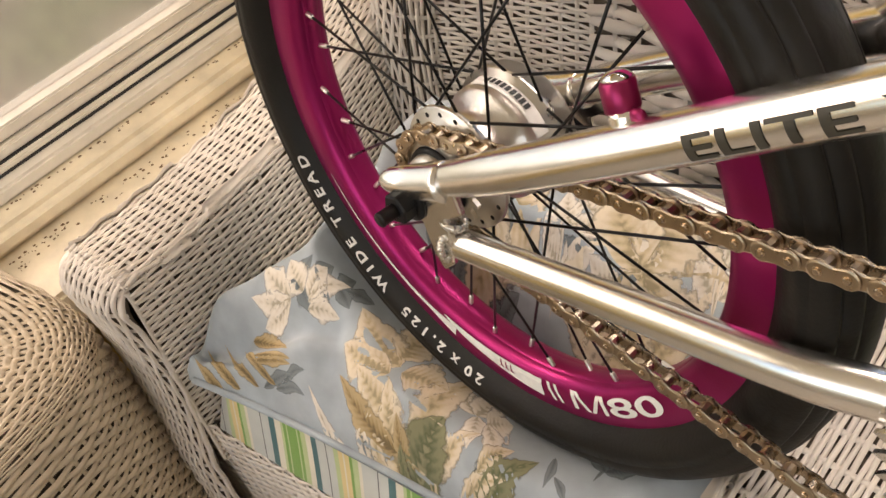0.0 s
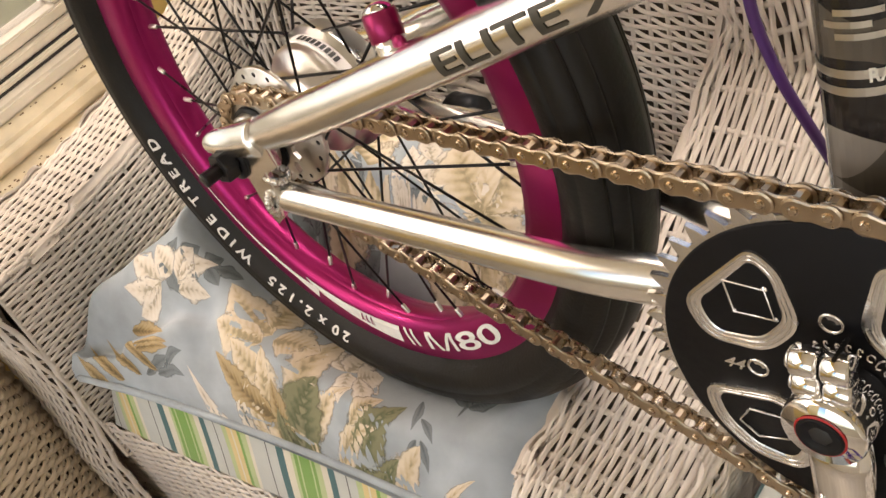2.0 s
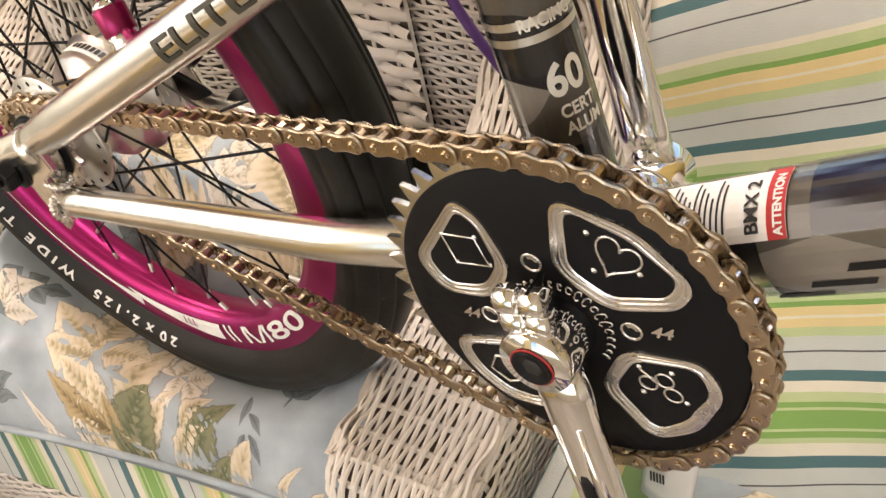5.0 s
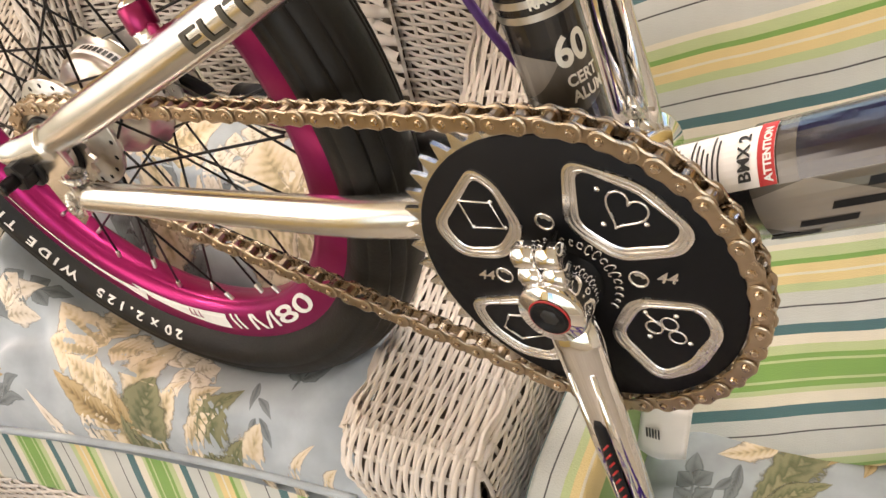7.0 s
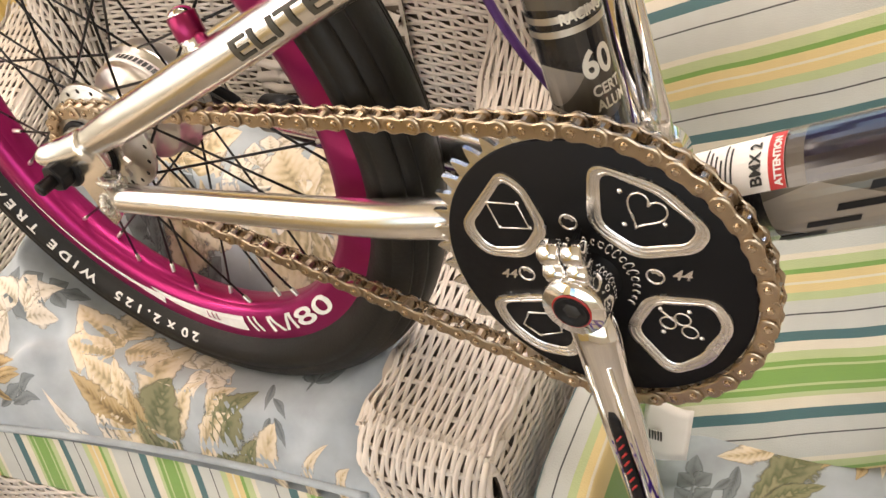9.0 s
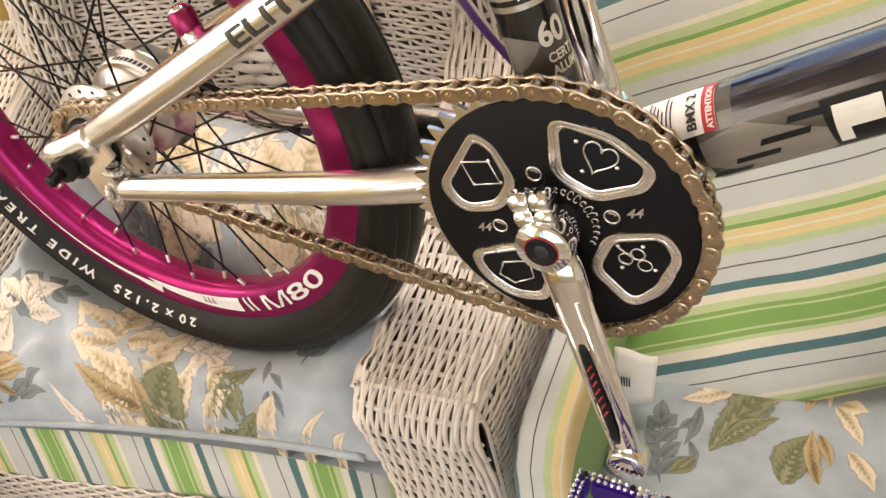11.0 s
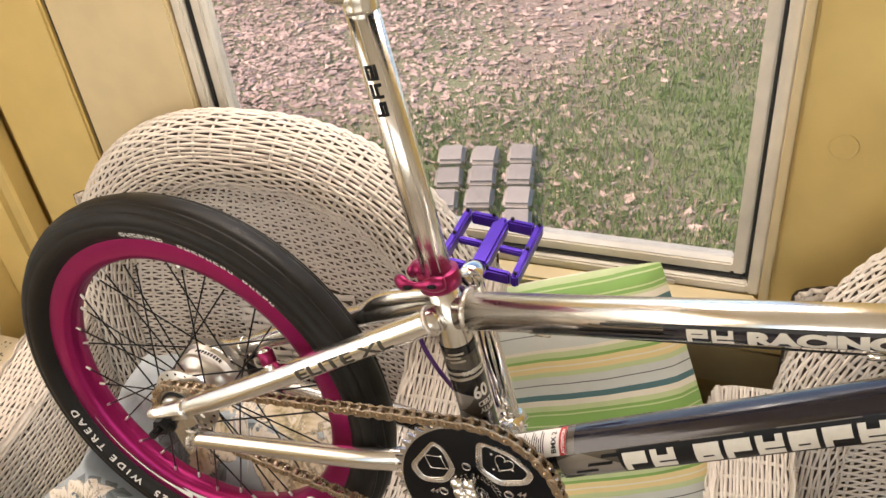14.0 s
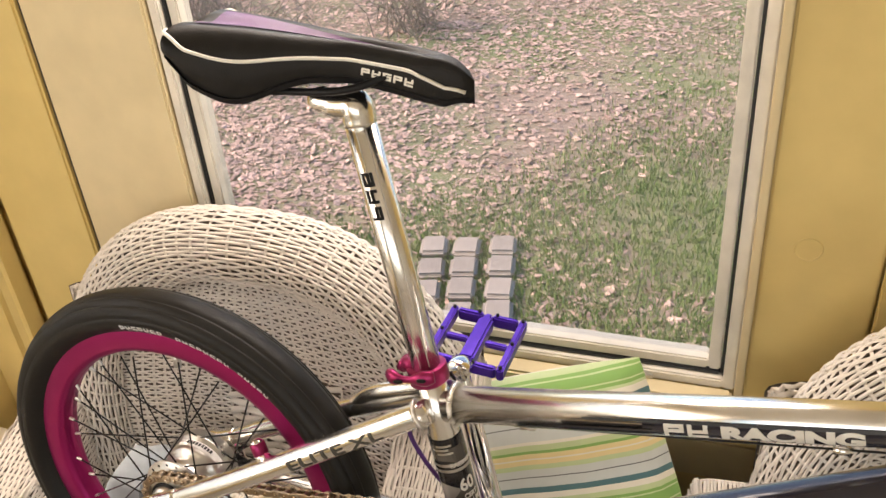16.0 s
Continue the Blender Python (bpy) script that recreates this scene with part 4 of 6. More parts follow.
FL_CREAM = [(-0.389, 0.225, 0.041, 0.02, 168), (-0.369, 0.2, 0.042, 0.021, 133), (-0.352, 0.197, 0.082, 0.023, 95), (-0.343, 0.207, 0.039, 0.016, 55), (-0.386, 0.189, 0.026, 0.011, 126), (-0.298, 0.227, 0.024, 0.012, 65), (-0.319, 0.201, 0.041, 0.01, 37), (-0.412, 0.246, 0.04, 0.028, -177), (-0.41, 0.257, 0.048, 0.032, 164), (-0.415, 0.262, 0.041, 0.026, 101), (-0.404, 0.252, 0.031, 0.033, 22), (-0.25, 0.191, 0.038, 0.023, 75), (-0.336, 0.175, 0.125, 0.006, 14), (-0.222, 0.199, 0.041, 0.006, 47), (-0.178, 0.216, 0.016, 0.006, 53)] + bloom(-0.262, 0.395, 0.052, 6, 20) + bloom(-0.40, 0.40, 0.045, 5, 40)
FL_IVORY = [(-0.531, 0.242, 0.032, 0.016, 171), (-0.531, 0.242, 0.036, 0.009, -160), (-0.531, 0.242, 0.027, 0.011, -140), (-0.519, 0.25, 0.022, 0.018, 156), (-0.512, 0.249, 0.02, 0.016, 87), (-0.512, 0.247, 0.03, 0.011, 55), (-0.511, 0.244, 0.023, 0.009, 22), (-0.333, 0.264, 0.032, 0.014, 149), (-0.331, 0.264, 0.026, 0.022, 97), (-0.331, 0.264, 0.025, 0.015, -61), (-0.318, 0.262, 0.015, 0.033, 56), (-0.318, 0.262, 0.029, 0.011, -40), (-0.401, 0.184, 0.037, 0.01, 121), (-0.401, 0.184, 0.063, 0.008, 166), (-0.401, 0.184, 0.04, 0.006, -162), (-0.401, 0.184, 0.019, 0.01, -35), (-0.401, 0.184, 0.027, 0.006, 14), (-0.377, 0.182, 0.023, 0.006, -7), (-0.328, 0.378, 0.014, 0.012, 160), (-0.275, 0.384, 0.022, 0.01, 176), (-0.27, 0.386, 0.026, 0.023, 62), (-0.264, 0.384, 0.032, 0.013, 22), (-0.274, 0.381, 0.013, 0.019, -126), (-0.263, 0.382, 0.022, 0.012, -7)] + sprig(-0.33, 0.36, 0.08, 80, 4, 0.022) + sprig(-0.20, 0.39, 0.07, 100, 3, 0.024) + sprig(-0.46, 0.38, 0.06, 60, 3, 0.022)
FL_SLATE = [(-0.401, 0.186, 0.039, 0.006, 122), (-0.405, 0.184, 0.065, 0.006, 166), (-0.404, 0.182, 0.044, 0.006, -164), (-0.398, 0.184, 0.015, 0.008, -65), (-0.54, 0.186, 0.038, 0.006, 27), (-0.518, 0.195, 0.031, 0.006, 29), (-0.526, 0.191, 0.041, 0.006, 10), (-0.258, 0.273, 0.03, 0.007, -70), (-0.246, 0.257, 0.022, 0.006, -33), (-0.241, 0.242, 0.015, 0.006, -116), (-0.238, 0.243, 0.017, 0.006, -45), (-0.307, 0.383, 0.022, 0.008, 174), (-0.302, 0.395, 0.021, 0.014, 164)] + sprig(-0.54, 0.245, 0.06, 30, 3, 0.022) + sprig(-0.37, 0.30, 0.07, 100, 4, 0.026) + sprig(-0.29, 0.33, 0.08, 60, 4, 0.028) + sprig(-0.22, 0.27, 0.06, 80, 3, 0.028) + sprig(-0.42, 0.34, 0.06, 140, 4, 0.025)
CLOTH = cloth(pillow)
print_leaves("slate_print", FL_SLATE, CLOTH, SLATE, pillow, lift=0.0002)
print_leaves("ivory_print", FL_IVORY, CLOTH, IVORY, pillow, lift=0.0003, grow=1.35)
print_leaves("cream_print", FL_CREAM, CLOTH, CREAM, pillow, lift=0.0004, grow=1.35)
print_leaves("ochre_print", FL_OCHRE, CLOTH, OCHRE, pillow, lift=0.0005)
print_leaves("leaf_print", FL_LEAVES, CLOTH, LEAF, pillow, lift=0.0006)


# ---- the bicycle, in its own frame: x forward, y to its left, z up, the rear axle at the origin ----
bx = Vector((0.99899, -0.04483, 0.00329)).normalized()
bz = Vector((0.00000, 0.12295, 0.99241)).normalized()
by = bz.cross(bx).normalized()
bx = by.cross(bz)
BM = Matrix(((bx.x, by.x, bz.x, -0.3235), (bx.y, by.y, bz.y, 0.3313), (bx.z, by.z, bz.z, 0.9258), (0, 0, 0, 1)))
bike = thing("bicycle", "polished aluminium small-wheeled bicycle with magenta rims resting on the armchair", "bicycle", BM)


def bp(name, vf, material, parent=None, label="", smooth=True):
    me = mesh_from(name, *vf, smooth=smooth) if isinstance(vf, tuple) else vf
    return part(name, me, material, parent or bike, label)


BB = (0.3746, -0.006)

# rear wheel
wheel = part("rear_wheel", mesh_from("rear_wheel", *lathe([(0.1846, -0.0085), (0.1822, -0.006), (0.1822, 0.006), (0.1846, 0.0085)], 96)), MAGENTA, bike, "magenta rear wheel with black spokes")
bp("rim", lathe([(0.1840, -0.0105), (0.1862, -0.0140), (0.1925, -0.0162), (0.2055, -0.0163), (0.2118, -0.0160), (0.2142, -0.0156), (0.2138, -0.0128), (0.2050, -0.0115), (0.2050, 0.0115), (0.2138, 0.0128),
               (0.2142, 0.0156), (0.2118, 0.0160), (0.2055, 0.0163), (0.1925, 0.0162), (0.1862, 0.0140), (0.1840, 0.0105), (0.1826, 0.006), (0.1826, -0.006)], 160, closed=True), MAGENTA, wheel)
side = [(0.2115, 0.0150), (0.2158, 0.0196), (0.2205, 0.0248), (0.2280, 0.0282), (0.2345, 0.0287), (0.2352, 0.0279), (0.2362, 0.0284), (0.2425, 0.0270)]
tread = [(0.2425, 0.0270), (0.2478, 0.0236), (0.2482, 0.0216), (0.2468, 0.0210), (0.2488, 0.0204), (0.2538, 0.0148), (0.2544, 0.0130), (0.2530, 0.0124), (0.2550, 0.0116), (0.2570, 0.0052), (0.2574, 0)]
bp("tyre", merge(lathe([(r, -y) for r, y in side] + [(r, -y) for r, y in tread[1:]] + [(r, y) for r, y in tread[::-1]][1:] + [(r, y) for r, y in side[::-1]][1:], 200)), RUBBER, wheel, "wide slick black tyre")


def side_y(r):
    rs_, ys_ = zip(*side)
    return -float(np.interp(r, rs_, ys_)) - 0.0008


def wheel_text(body, size, phi_start, phi_end, r0, squeeze=1.0):
    bm = text_mesh(body, size, cuts_x=0.004, cuts_y=0.0015, bold=0.00025)
    x0, x1, y0, y1 = extent(bm)
    for v in bm.verts:
        v.co.x -= x0
        v.co.y -= y0
    ring_map(bm, r0, side_y, phi_start, radians(phi_start - phi_end) / (x1 - x0))
    return bm


part("size_lettering", wheel_text("2 0  x  2 . 1 2 5", 0.0100, -93.5, -118.0, 0.2180), WHITE_INK, wheel, "white moulded size lettering")
part("tread_lettering", wheel_text("W I D E   T R E A D", 0.0100, -123.5, -159.0, 0.2180), WHITE_INK, wheel, "white moulded lettering")
marks = rect_bm(glyph_blocks(7, 0.0, 0.0062, 0.0022, 0.0085, 0.0016) + glyph_blocks(8, 0.075, 0.0062, 0.0026, 0.0085, 0.0016) + glyph_blocks(5, 0.155, 0.0062, 0.0026, 0.0085, 0.0016), 0.003)
part("maker_marks", ring_map(marks, 0.2185, side_y, 99, 1 / 0.222), WHITE_INK, wheel, "white marks on the sidewall")

rim_y = lambda r: -float(np.interp(r, (0.1862, 0.1925, 0.2055, 0.2118), (0.0140, 0.0162, 0.0163, 0.0160))) - 0.0005


def rim_shape(pts_lo, pts_hi, n=60):
    """A band on the rim between two lines of (angle, radius)."""
    bm = bmesh.new()
    a0, a1 = pts_lo[0][0], pts_lo[-1][0]
    prev = None
    for i in range(n + 1):
        a = a0 + (a1 - a0) * i / n
        lo = float(np.interp(-a, [-p[0] for p in pts_lo], [p[1] for p in pts_lo])) if a1 < a0 else float(np.interp(a, [p[0] for p in pts_lo], [p[1] for p in pts_lo]))
        hi = float(np.interp(-a, [-p[0] for p in pts_hi], [p[1] for p in pts_hi])) if a1 < a0 else float(np.interp(a, [p[0] for p in pts_hi], [p[1] for p in pts_hi]))
        row = [bm.verts.new(((lo + (hi - lo) * k / 4) * math.cos(radians(a)), rim_y(lo + (hi - lo) * k / 4), (lo + (hi - lo) * k / 4) * math.sin(radians(a)))) for k in range(5)]
        if prev:
            for k in range(4):
                bm.faces.new((prev[k], row[k], row[k + 1], prev[k + 1]))
        prev = row
    return bm


part("lightning_decal", rim_shape([(-153, 0.2015), (-112, 0.1955), (-104, 0.1925)], [(-153, 0.2021), (-112, 0.2003), (-104, 0.2040)]), WHITE_INK, wheel, "white lightning bolt decal")
part("lightning_decal", rim_shape([(-108.5, 0.1905), (-102, 0.1900), (-82, 0.1885), (-76.5, 0.1885)], [(-108.5, 0.1911), (-102, 0.1960), (-82, 0.2025), (-76.5, 0.2035)]), WHITE_INK, wheel)
for g in range(3):
    part("decal_mark", ring_map(rect_bm([(0.0055 * g, 0.0055 * g + 0.0042, 0.0070, 0.0082, 0.25), (0.0055 * g + 0.0012, 0.0055 * g + 0.0026, 0.0015, 0.0070, 0.25)], 0.002), 0.1885, lambda r: rim_y(r) - 0.0004, -90.0, -1 / 0.2), MAGENTA, wheel, "magenta mark in the decal")
for g in range(2):
    part("decal_bar", ring_map(rect_bm([(0.006 * g, 0.006 * g + 0.0030, 0.0, 0.0150, 0.35)], 0.002), 0.1880, rim_y, -75.0 + 0.4 * g, -1 / 0.2), WHITE_INK, wheel, "white slanted bar on the rim")
m_ = rect_bm([(0.0, 0.0042, 0, 0.0155, 0.0), (0.0310, 0.0352, 0, 0.0155, 0.0), (0.0030, 0.0072, 0.0, 0.0155, 0.66), (0.0280, 0.0322, 0.0, 0.0155, -0.66)], 0.002)
part("rim_lettering", ring_map(m_, 0.1880, rim_y, -67.5, -1 / 0.2), WHITE_INK, wheel, "white lettering on the rim")
w_ = text_mesh("80", 0.020, 0.003, 0.003, 0.0003)
e0 = extent(w_)
for v in w_.verts:
    v.co.x, v.co.y = 0.0385 + (v.co.x - e0[0]) * 0.058 / (e0[1] - e0[0]), 0.0155 * (e0[3] - v.co.y) / (e0[3] - e0[2])
part("rim_lettering", ring_map(w_, 0.1880, rim_y, -67.5, -1 / 0.2), WHITE_INK, wheel, "white lettering on the rim")

# hub
hub = part("hub", mesh_from("hub", *lathe([(0.0, -0.050), (0.012, -0.050), (0.014, -0.040), (0.0235, -0.036), (0.0245, -0.031), (0.0425, -0.0305), (0.0435, -0.0295), (0.0435, -0.0270), (0.0425, -0.026), (0.030, -0.0250),
               (0.0275, -0.018), (0.0290, -0.004), (0.0375, 0.000), (0.0405, 0.004), (0.0415, 0.018), (0.0460, 0.0195), (0.0465, 0.023), (0.0440, 0.0245), (0.0450, 0.034), (0.040, 0.040), (0.022, 0.042), (0.012, 0.050), (0.0, 0.050)], 72)), BRUSHED, wheel, "large satin silver hub")
bp("hub_label", lathe([(0.0413, 0.0065), (0.0419, 0.0075), (0.0424, 0.0160), (0.0420, 0.0165)], 30, a0=radians(25), a1=radians(115)), PAPER, hub, "white label with dark marks")
marks = rect_bm([(i * 0.0042, i * 0.0042 + 0.003, 0, 0.0050) for i in range(9)], 0.002)
for v in marks.verts:
    a = radians(100) - v.co.x / 0.0425
    v.co = (0.0427 * math.cos(a), 0.0092 + v.co.y, 0.0427 * math.sin(a))
part("label_marks", marks, TEXT_INK, hub)
bp("axle", lathe([(0, -0.0945), (0.0044, -0.0945), (0.005, -0.0935)] + [(0.005 - 0.0006 * (i % 2), -0.093 + i * 0.0009) for i in range(26)] + [(0.005, 0.08), (0, 0.08)], 20), SPOKE, wheel, "black threaded axle")
nut = bmesh.new()
nv = [nut.verts.new((0.0108 * math.cos(k * math.pi / 3 + 0.3), y, 0.0108 * math.sin(k * math.pi / 3 + 0.3))) for y in (-0.0820, -0.0715) for k in range(6)]
nut.faces.new(nv[:6])
nut.faces.new(nv[:5:-1])
for k in range(6):
    nut.faces.new((nv[k], nv[6 + k], nv[6 + (k + 1) % 6], nv[(k + 1) % 6]))
bmesh.ops.recalc_face_normals(nut, faces=nut.faces)
bmesh.ops.bevel(nut, geom=nut.edges, offset=0.001, segments=1, affect='EDGES')
part("axle_nut", nut, BLACK, wheel)
bp("washer", lathe([(0.005, -0.0712), (0.0135, -0.0712), (0.0140, -0.0705), (0.0140, -0.0690), (0.005, -0.0690)], 32), BLACK, wheel)
for k in range(18):
    a = 2 * math.pi * k / 18
    bp("flange_hole", lathe([(0, -0.0308), (0.0016, -0.0308), (0.0020, -0.0305)], 10, centre=(0.0385 * math.cos(a), 0, 0.0385 * math.sin(a))), BLACK, hub)
# spokes: 36, crossed three times
for k in range(36):
    near = k % 2 == 0
    y0 = -0.0285 if near else 0.021
    rf = 0.0385 if near else 0.043
    ar = 2 * math.pi * (k + 0.5) / 36
    lean = radians(52) * (1 if (k // 2) % 2 else -1)
    p0 = Vector((rf * math.cos(ar + lean), y0, rf * math.sin(ar + lean)))
    p1 = Vector((0.1875 * math.cos(ar), (-0.003 if near else 0.003), 0.1875 * math.sin(ar)))
    d = (p1 - p0).normalized()
    bp("spoke", sweep([p0, p1 - d * 0.012], 0.00105, 6), SPOKE, wheel)
    bp("nipple", sweep([p1 - d * 0.014, p1 - d * 0.013, p1 - d * 0.003, p1 + d * 0.002], [0.0012, 0.0019, 0.0019, 0.0026], 8), BRUSHED, wheel)
a = radians(86)
bp("valve", sweep([(0.186 * math.cos(a), 0, 0.188 * math.sin(a)), (0.180 * math.cos(a), 0, 0.180 * math.sin(a)), (0.1795 * math.cos(a), 0, 0.1795 * math.sin(a)), (0.163 * math.cos(a), 0, 0.163 * math.sin(a))], [0.0035, 0.0035, 0.0048, 0.0045], 10), BRUSHED, wheel)

# frame tubes
SS0, SS1, RS = (0.010, -0.061, 0.012), (0.334, -0.021, 0.190), 0.0128
TT0, TT1, RT = (0.345, 0, 0.187), (0.98, 0, 0.299), 0.0190
DT0, DT1, RD = (0.382, 0, 0.000), (0.98, 0, 0.300), 0.0262
ST0, ST1, RST = (0.3735, 0, 0.0), (0.326, 0, 0.222), 0.0175
bp("seat_tube", sweep([Vector(ST0).lerp(Vector(ST1), k) for k in (0, 0.62, 0.70, 0.78, 1)], [RST, RST, 0.0168, 0.0155, 0.0155], 36), ALU)
bp("top_tube", sweep([TT0, TT1], RT, 32, squash=0.95), ALU)
bp("down_tube", sweep([DT0, (0.50, 0, 0.0592), DT1], RD, 36, squash=0.92), ALU)
bp("bottom_bracket", lathe([(0.0, -0.034), (0.021, -0.034), (0.0225, -0.033), (0.0225, 0.033), (0.021, 0.034), (0.0, 0.034)], 40, centre=(BB[0], 0, BB[1])), ALU)
bp("head_tube", sweep([(0.99, 0, 0.22), (0.965, 0, 0.34)], 0.024, 28), ALU)
for s in (1, -1):
    f = lambda p: (p[0], p[1] * s, p[2])
    bp("seat_stay", sweep([f(q) for q in curve_points([(0.016, -0.061, 0.016), (0.10, -0.056, 0.062), (0.22, -0.040, 0.128), SS1], 8)], [RS * (0.80 + 0.20 * min(1, k / 5)) for k in range(25)], 26), ALU)
    bp("chain_stay", sweep([f(q) for q in curve_points([(0.018, -0.0615, -0.026), (0.128, -0.049, -0.0185), (0.234, -0.0392, -0.0083), (0.288, -0.0285, -0.0036), (0.352, -0.025, -0.0035)], 10)],
                           [0.0108 + 0.0032 * min(1, k / 26) for k in range(41)], 26, squash=0.8), ALU)
    # dropout plate, flattened stay ends and welds
    d = bmesh.new()
    outline = [(-0.020, 0.014), (-0.006, 0.021), (0.020, 0.024), (0.040, 0.028), (0.046, 0.010), (0.030, -0.002), (0.034, -0.018), (0.032, -0.036), (0.022, -0.046), (0.014, -0.034), (0.008, -0.014), (-0.010, -0.008), (-0.022, 0.004)]
    lo = [d.verts.new((x, -0.064 * s, z)) for x, z in outline]
    hi = [d.verts.new((x, -0.069 * s, z)) for x, z in outline]
    d.faces.new(lo)
    d.faces.new(hi[::-1])
    for k in range(len(lo)):
        d.faces.new((lo[k], hi[k], hi[(k + 1) % len(lo)], lo[(k + 1) % len(lo)]))
    bmesh.ops.recalc_face_normals(d, faces=d.faces)
    bmesh.ops.bevel(d, geom=[e for e in d.edges if abs(e.verts[0].co.y - e.verts[1].co.y) < 1e-5], offset=0.0012, segments=2, affect='EDGES')
    part("dropout", d, ALU, bike)
    bp("stay_tip", sweep([f(q) for q in curve_points([(-0.022, -0.071, 0.0065), (-0.012, -0.069, 0.0095), (0.004, -0.064, 0.0125), (0.030, -0.061, 0.0225)], 6)], [0.0035, 0.0050, 0.006, 0.0068, 0.0074, 0.008, 0.0085, 0.009, 0.0095, 0.010, 0.0105, 0.011, 0.0113, 0.0116, 0.0119, 0.0122, 0.0124, 0.0126, 0.0128], 20), ALU)


def weld(centre, direction, radius, n=30, bead=0.0032, squash=1.0):
    """A ring of overlapping weld beads round a joint."""
    c, d = Vector(centre), Vector(direction).normalized()
    a = d.orthogonal().normalized()
    b = d.cross(a)
    V, F_, m = [], [], 6
    for k in range(n * 4):
        t = 2 * math.pi * k / (n * 4)
        e = math.cos(t) * a + math.sin(t) * b
        r = bead * (0.62 + 0.38 * abs(math.sin(math.pi * (k / 4 + 0.15 * math.sin(k * 1.7)))) ** 0.6)
        for q in range(m):
            f_ = 2 * math.pi * q / m
            V.append(c + radius * e + r * (math.cos(f_) * e + math.sin(f_) * d))
    for k in range(n * 4):
        k2 = (k + 1) % (n * 4)
        F_ += [(k * m + q, k2 * m + q, k2 * m + (q + 1) % m, k * m + (q + 1) % m) for q in range(m)]
    bp("weld", (V, F_), WELD)


dss = Vector(SS1) - Vector((0.22, -0.040, 0.128))
weld((0.325, -0.0225, 0.1855), dss, RS + 0.0005)
weld((0.356, 0, 0.189), Vector(TT1) - Vector(TT0), RT + 0.0005, 40)
weld((0.026, -0.0615, -0.026), (1, 0, 0.05), 0.0108, 22, 0.003)
weld((0.028, -0.0605, -0.008), (0.3, 0.2, 1), 0.007, 14, 0.003)
weld((0.405, 0, 0.010), Vector(DT1) - Vector(DT0), RD + 0.0005, 44)
weld((0.346, -0.0252, -0.0036), (1, 0.05, 0.03), 0.0140, 26)
bp("stay_bridge", sweep([(0.262, -0.036, 0.150), (0.262, 0.036, 0.150)], 0.008, 16), ALU)
bp("stay_arch", sweep(curve_points([(0.21, 0.044, 0.125), (0.245, 0.030, 0.158), (0.300, 0.022, 0.182), (0.322, 0.012, 0.188)], 8), 0.009, 16), ALU)

# brake boss with its magenta bolt
weld((0.1505, -0.048, 0.0905), (-0.45, 0.25, 1), 0.0085, 20, 0.0030)
bp("brake_boss", sweep([(0.152, -0.049, 0.084), (0.149, -0.047, 0.0935), (0.1445, -0.0455, 0.1025), (0.1435, -0.0450, 0.1045)], [0.0095, 0.0080, 0.0078, 0.0082], 20), ALU)
boss = bp("boss_bolt", sweep([(0.1435, -0.0450, 0.1045), (0.1430, -0.0448, 0.1055), (0.1382, -0.0430, 0.1165), (0.1377, -0.0428, 0.1178)], [0.0082, 0.0088, 0.0088, 0.0080], 10), MAGENTA_CAP, None, "magenta anodised bolt")
bp("bolt_dome", sweep([(0.1378, -0.0428, 0.1175), (0.1373, -0.0426, 0.1190), (0.1363, -0.0422, 0.1212), (0.1359, -0.0420, 0.1220)], [0.0078, 0.0073, 0.0045, 0.001], 24), CHROME, boss)
bp("bolt_tab", sweep([(0.148, -0.0465, 0.1035), (0.157, -0.0485, 0.1080)], [0.006, 0.004], 8, squash=0.5), MAGENTA_CAP, boss)
# strap and brake arm on the far chain stay
bp("strap", sweep([(0.072, 0.060, -0.024), (0.094, 0.060, -0.022)], 0.0150, 24, squash=0.95), BLACK)
bp("brake_arm", sweep(curve_points([(0.010, 0.052, 0.000), (0.050, 0.056, -0.020), (0.105, 0.056, -0.036), (0.125, 0.055, -0.038)], 6), [0.010] * 6 + [0.008] * 6 + [0.007] * 7, 12, squash=0.4), BLACK)
bp("brake_cable", sweep(curve_points([(0.120, 0.052, -0.038), (0.160, 0.050, -0.035), (0.22, 0.046, -0.03)], 8), 0.0024, 10), PURPLE_CABLE)
bp("brake_cable", sweep(curve_points([(0.345, 0.012, 0.205), (0.318, 0.022, 0.192), (0.290, 0.026, 0.165), (0.290, 0.022, 0.125), (0.305, 0.026, 0.085), (0.330, 0.035, 0.040), (0.345, 0.045, 0.005), (0.300, 0.048, -0.030), (0.22, 0.046, -0.03)], 10), 0.0026, 12), PURPLE_CABLE, None, "purple cable housing")
bp("brake_line", sweep([(0.41, -0.006, 0.181), (0.98, -0.004, 0.268)], 0.0011, 6), SPOKE)
for x in (0.425, 0.70):
    bp("cable_guide", sweep([(x, -0.006, 0.181 + (x - 0.41) * 0.1526), (x + 0.014, -0.006, 0.1831 + (x - 0.41) * 0.1526)], 0.0042, 12), CHROME)

# decals
def decal(name, rects, a, b, r, material, label="", step=0.003, lift=0.0005, parent=None):
    part(name, tube_map(rect_bm(rects, step), a, b, r, lift), material, parent or bike, label)


word = text_mesh("ELITE XL", 0.0175, 0.004, 0.002, 0.0003)
x0, x1, y0, y1 = extent(word)
SSA = (0.10, -0.056, 0.062)
LSS = (Vector(SS1) - Vector(SSA)).length
ax = 0.087
for v in word.verts:
    v.co.x = ax + (v.co.x - x0) * 0.120 / (x1 - x0)
    v.co.y = (v.co.y - (y0 + y1) / 2) - 0.001


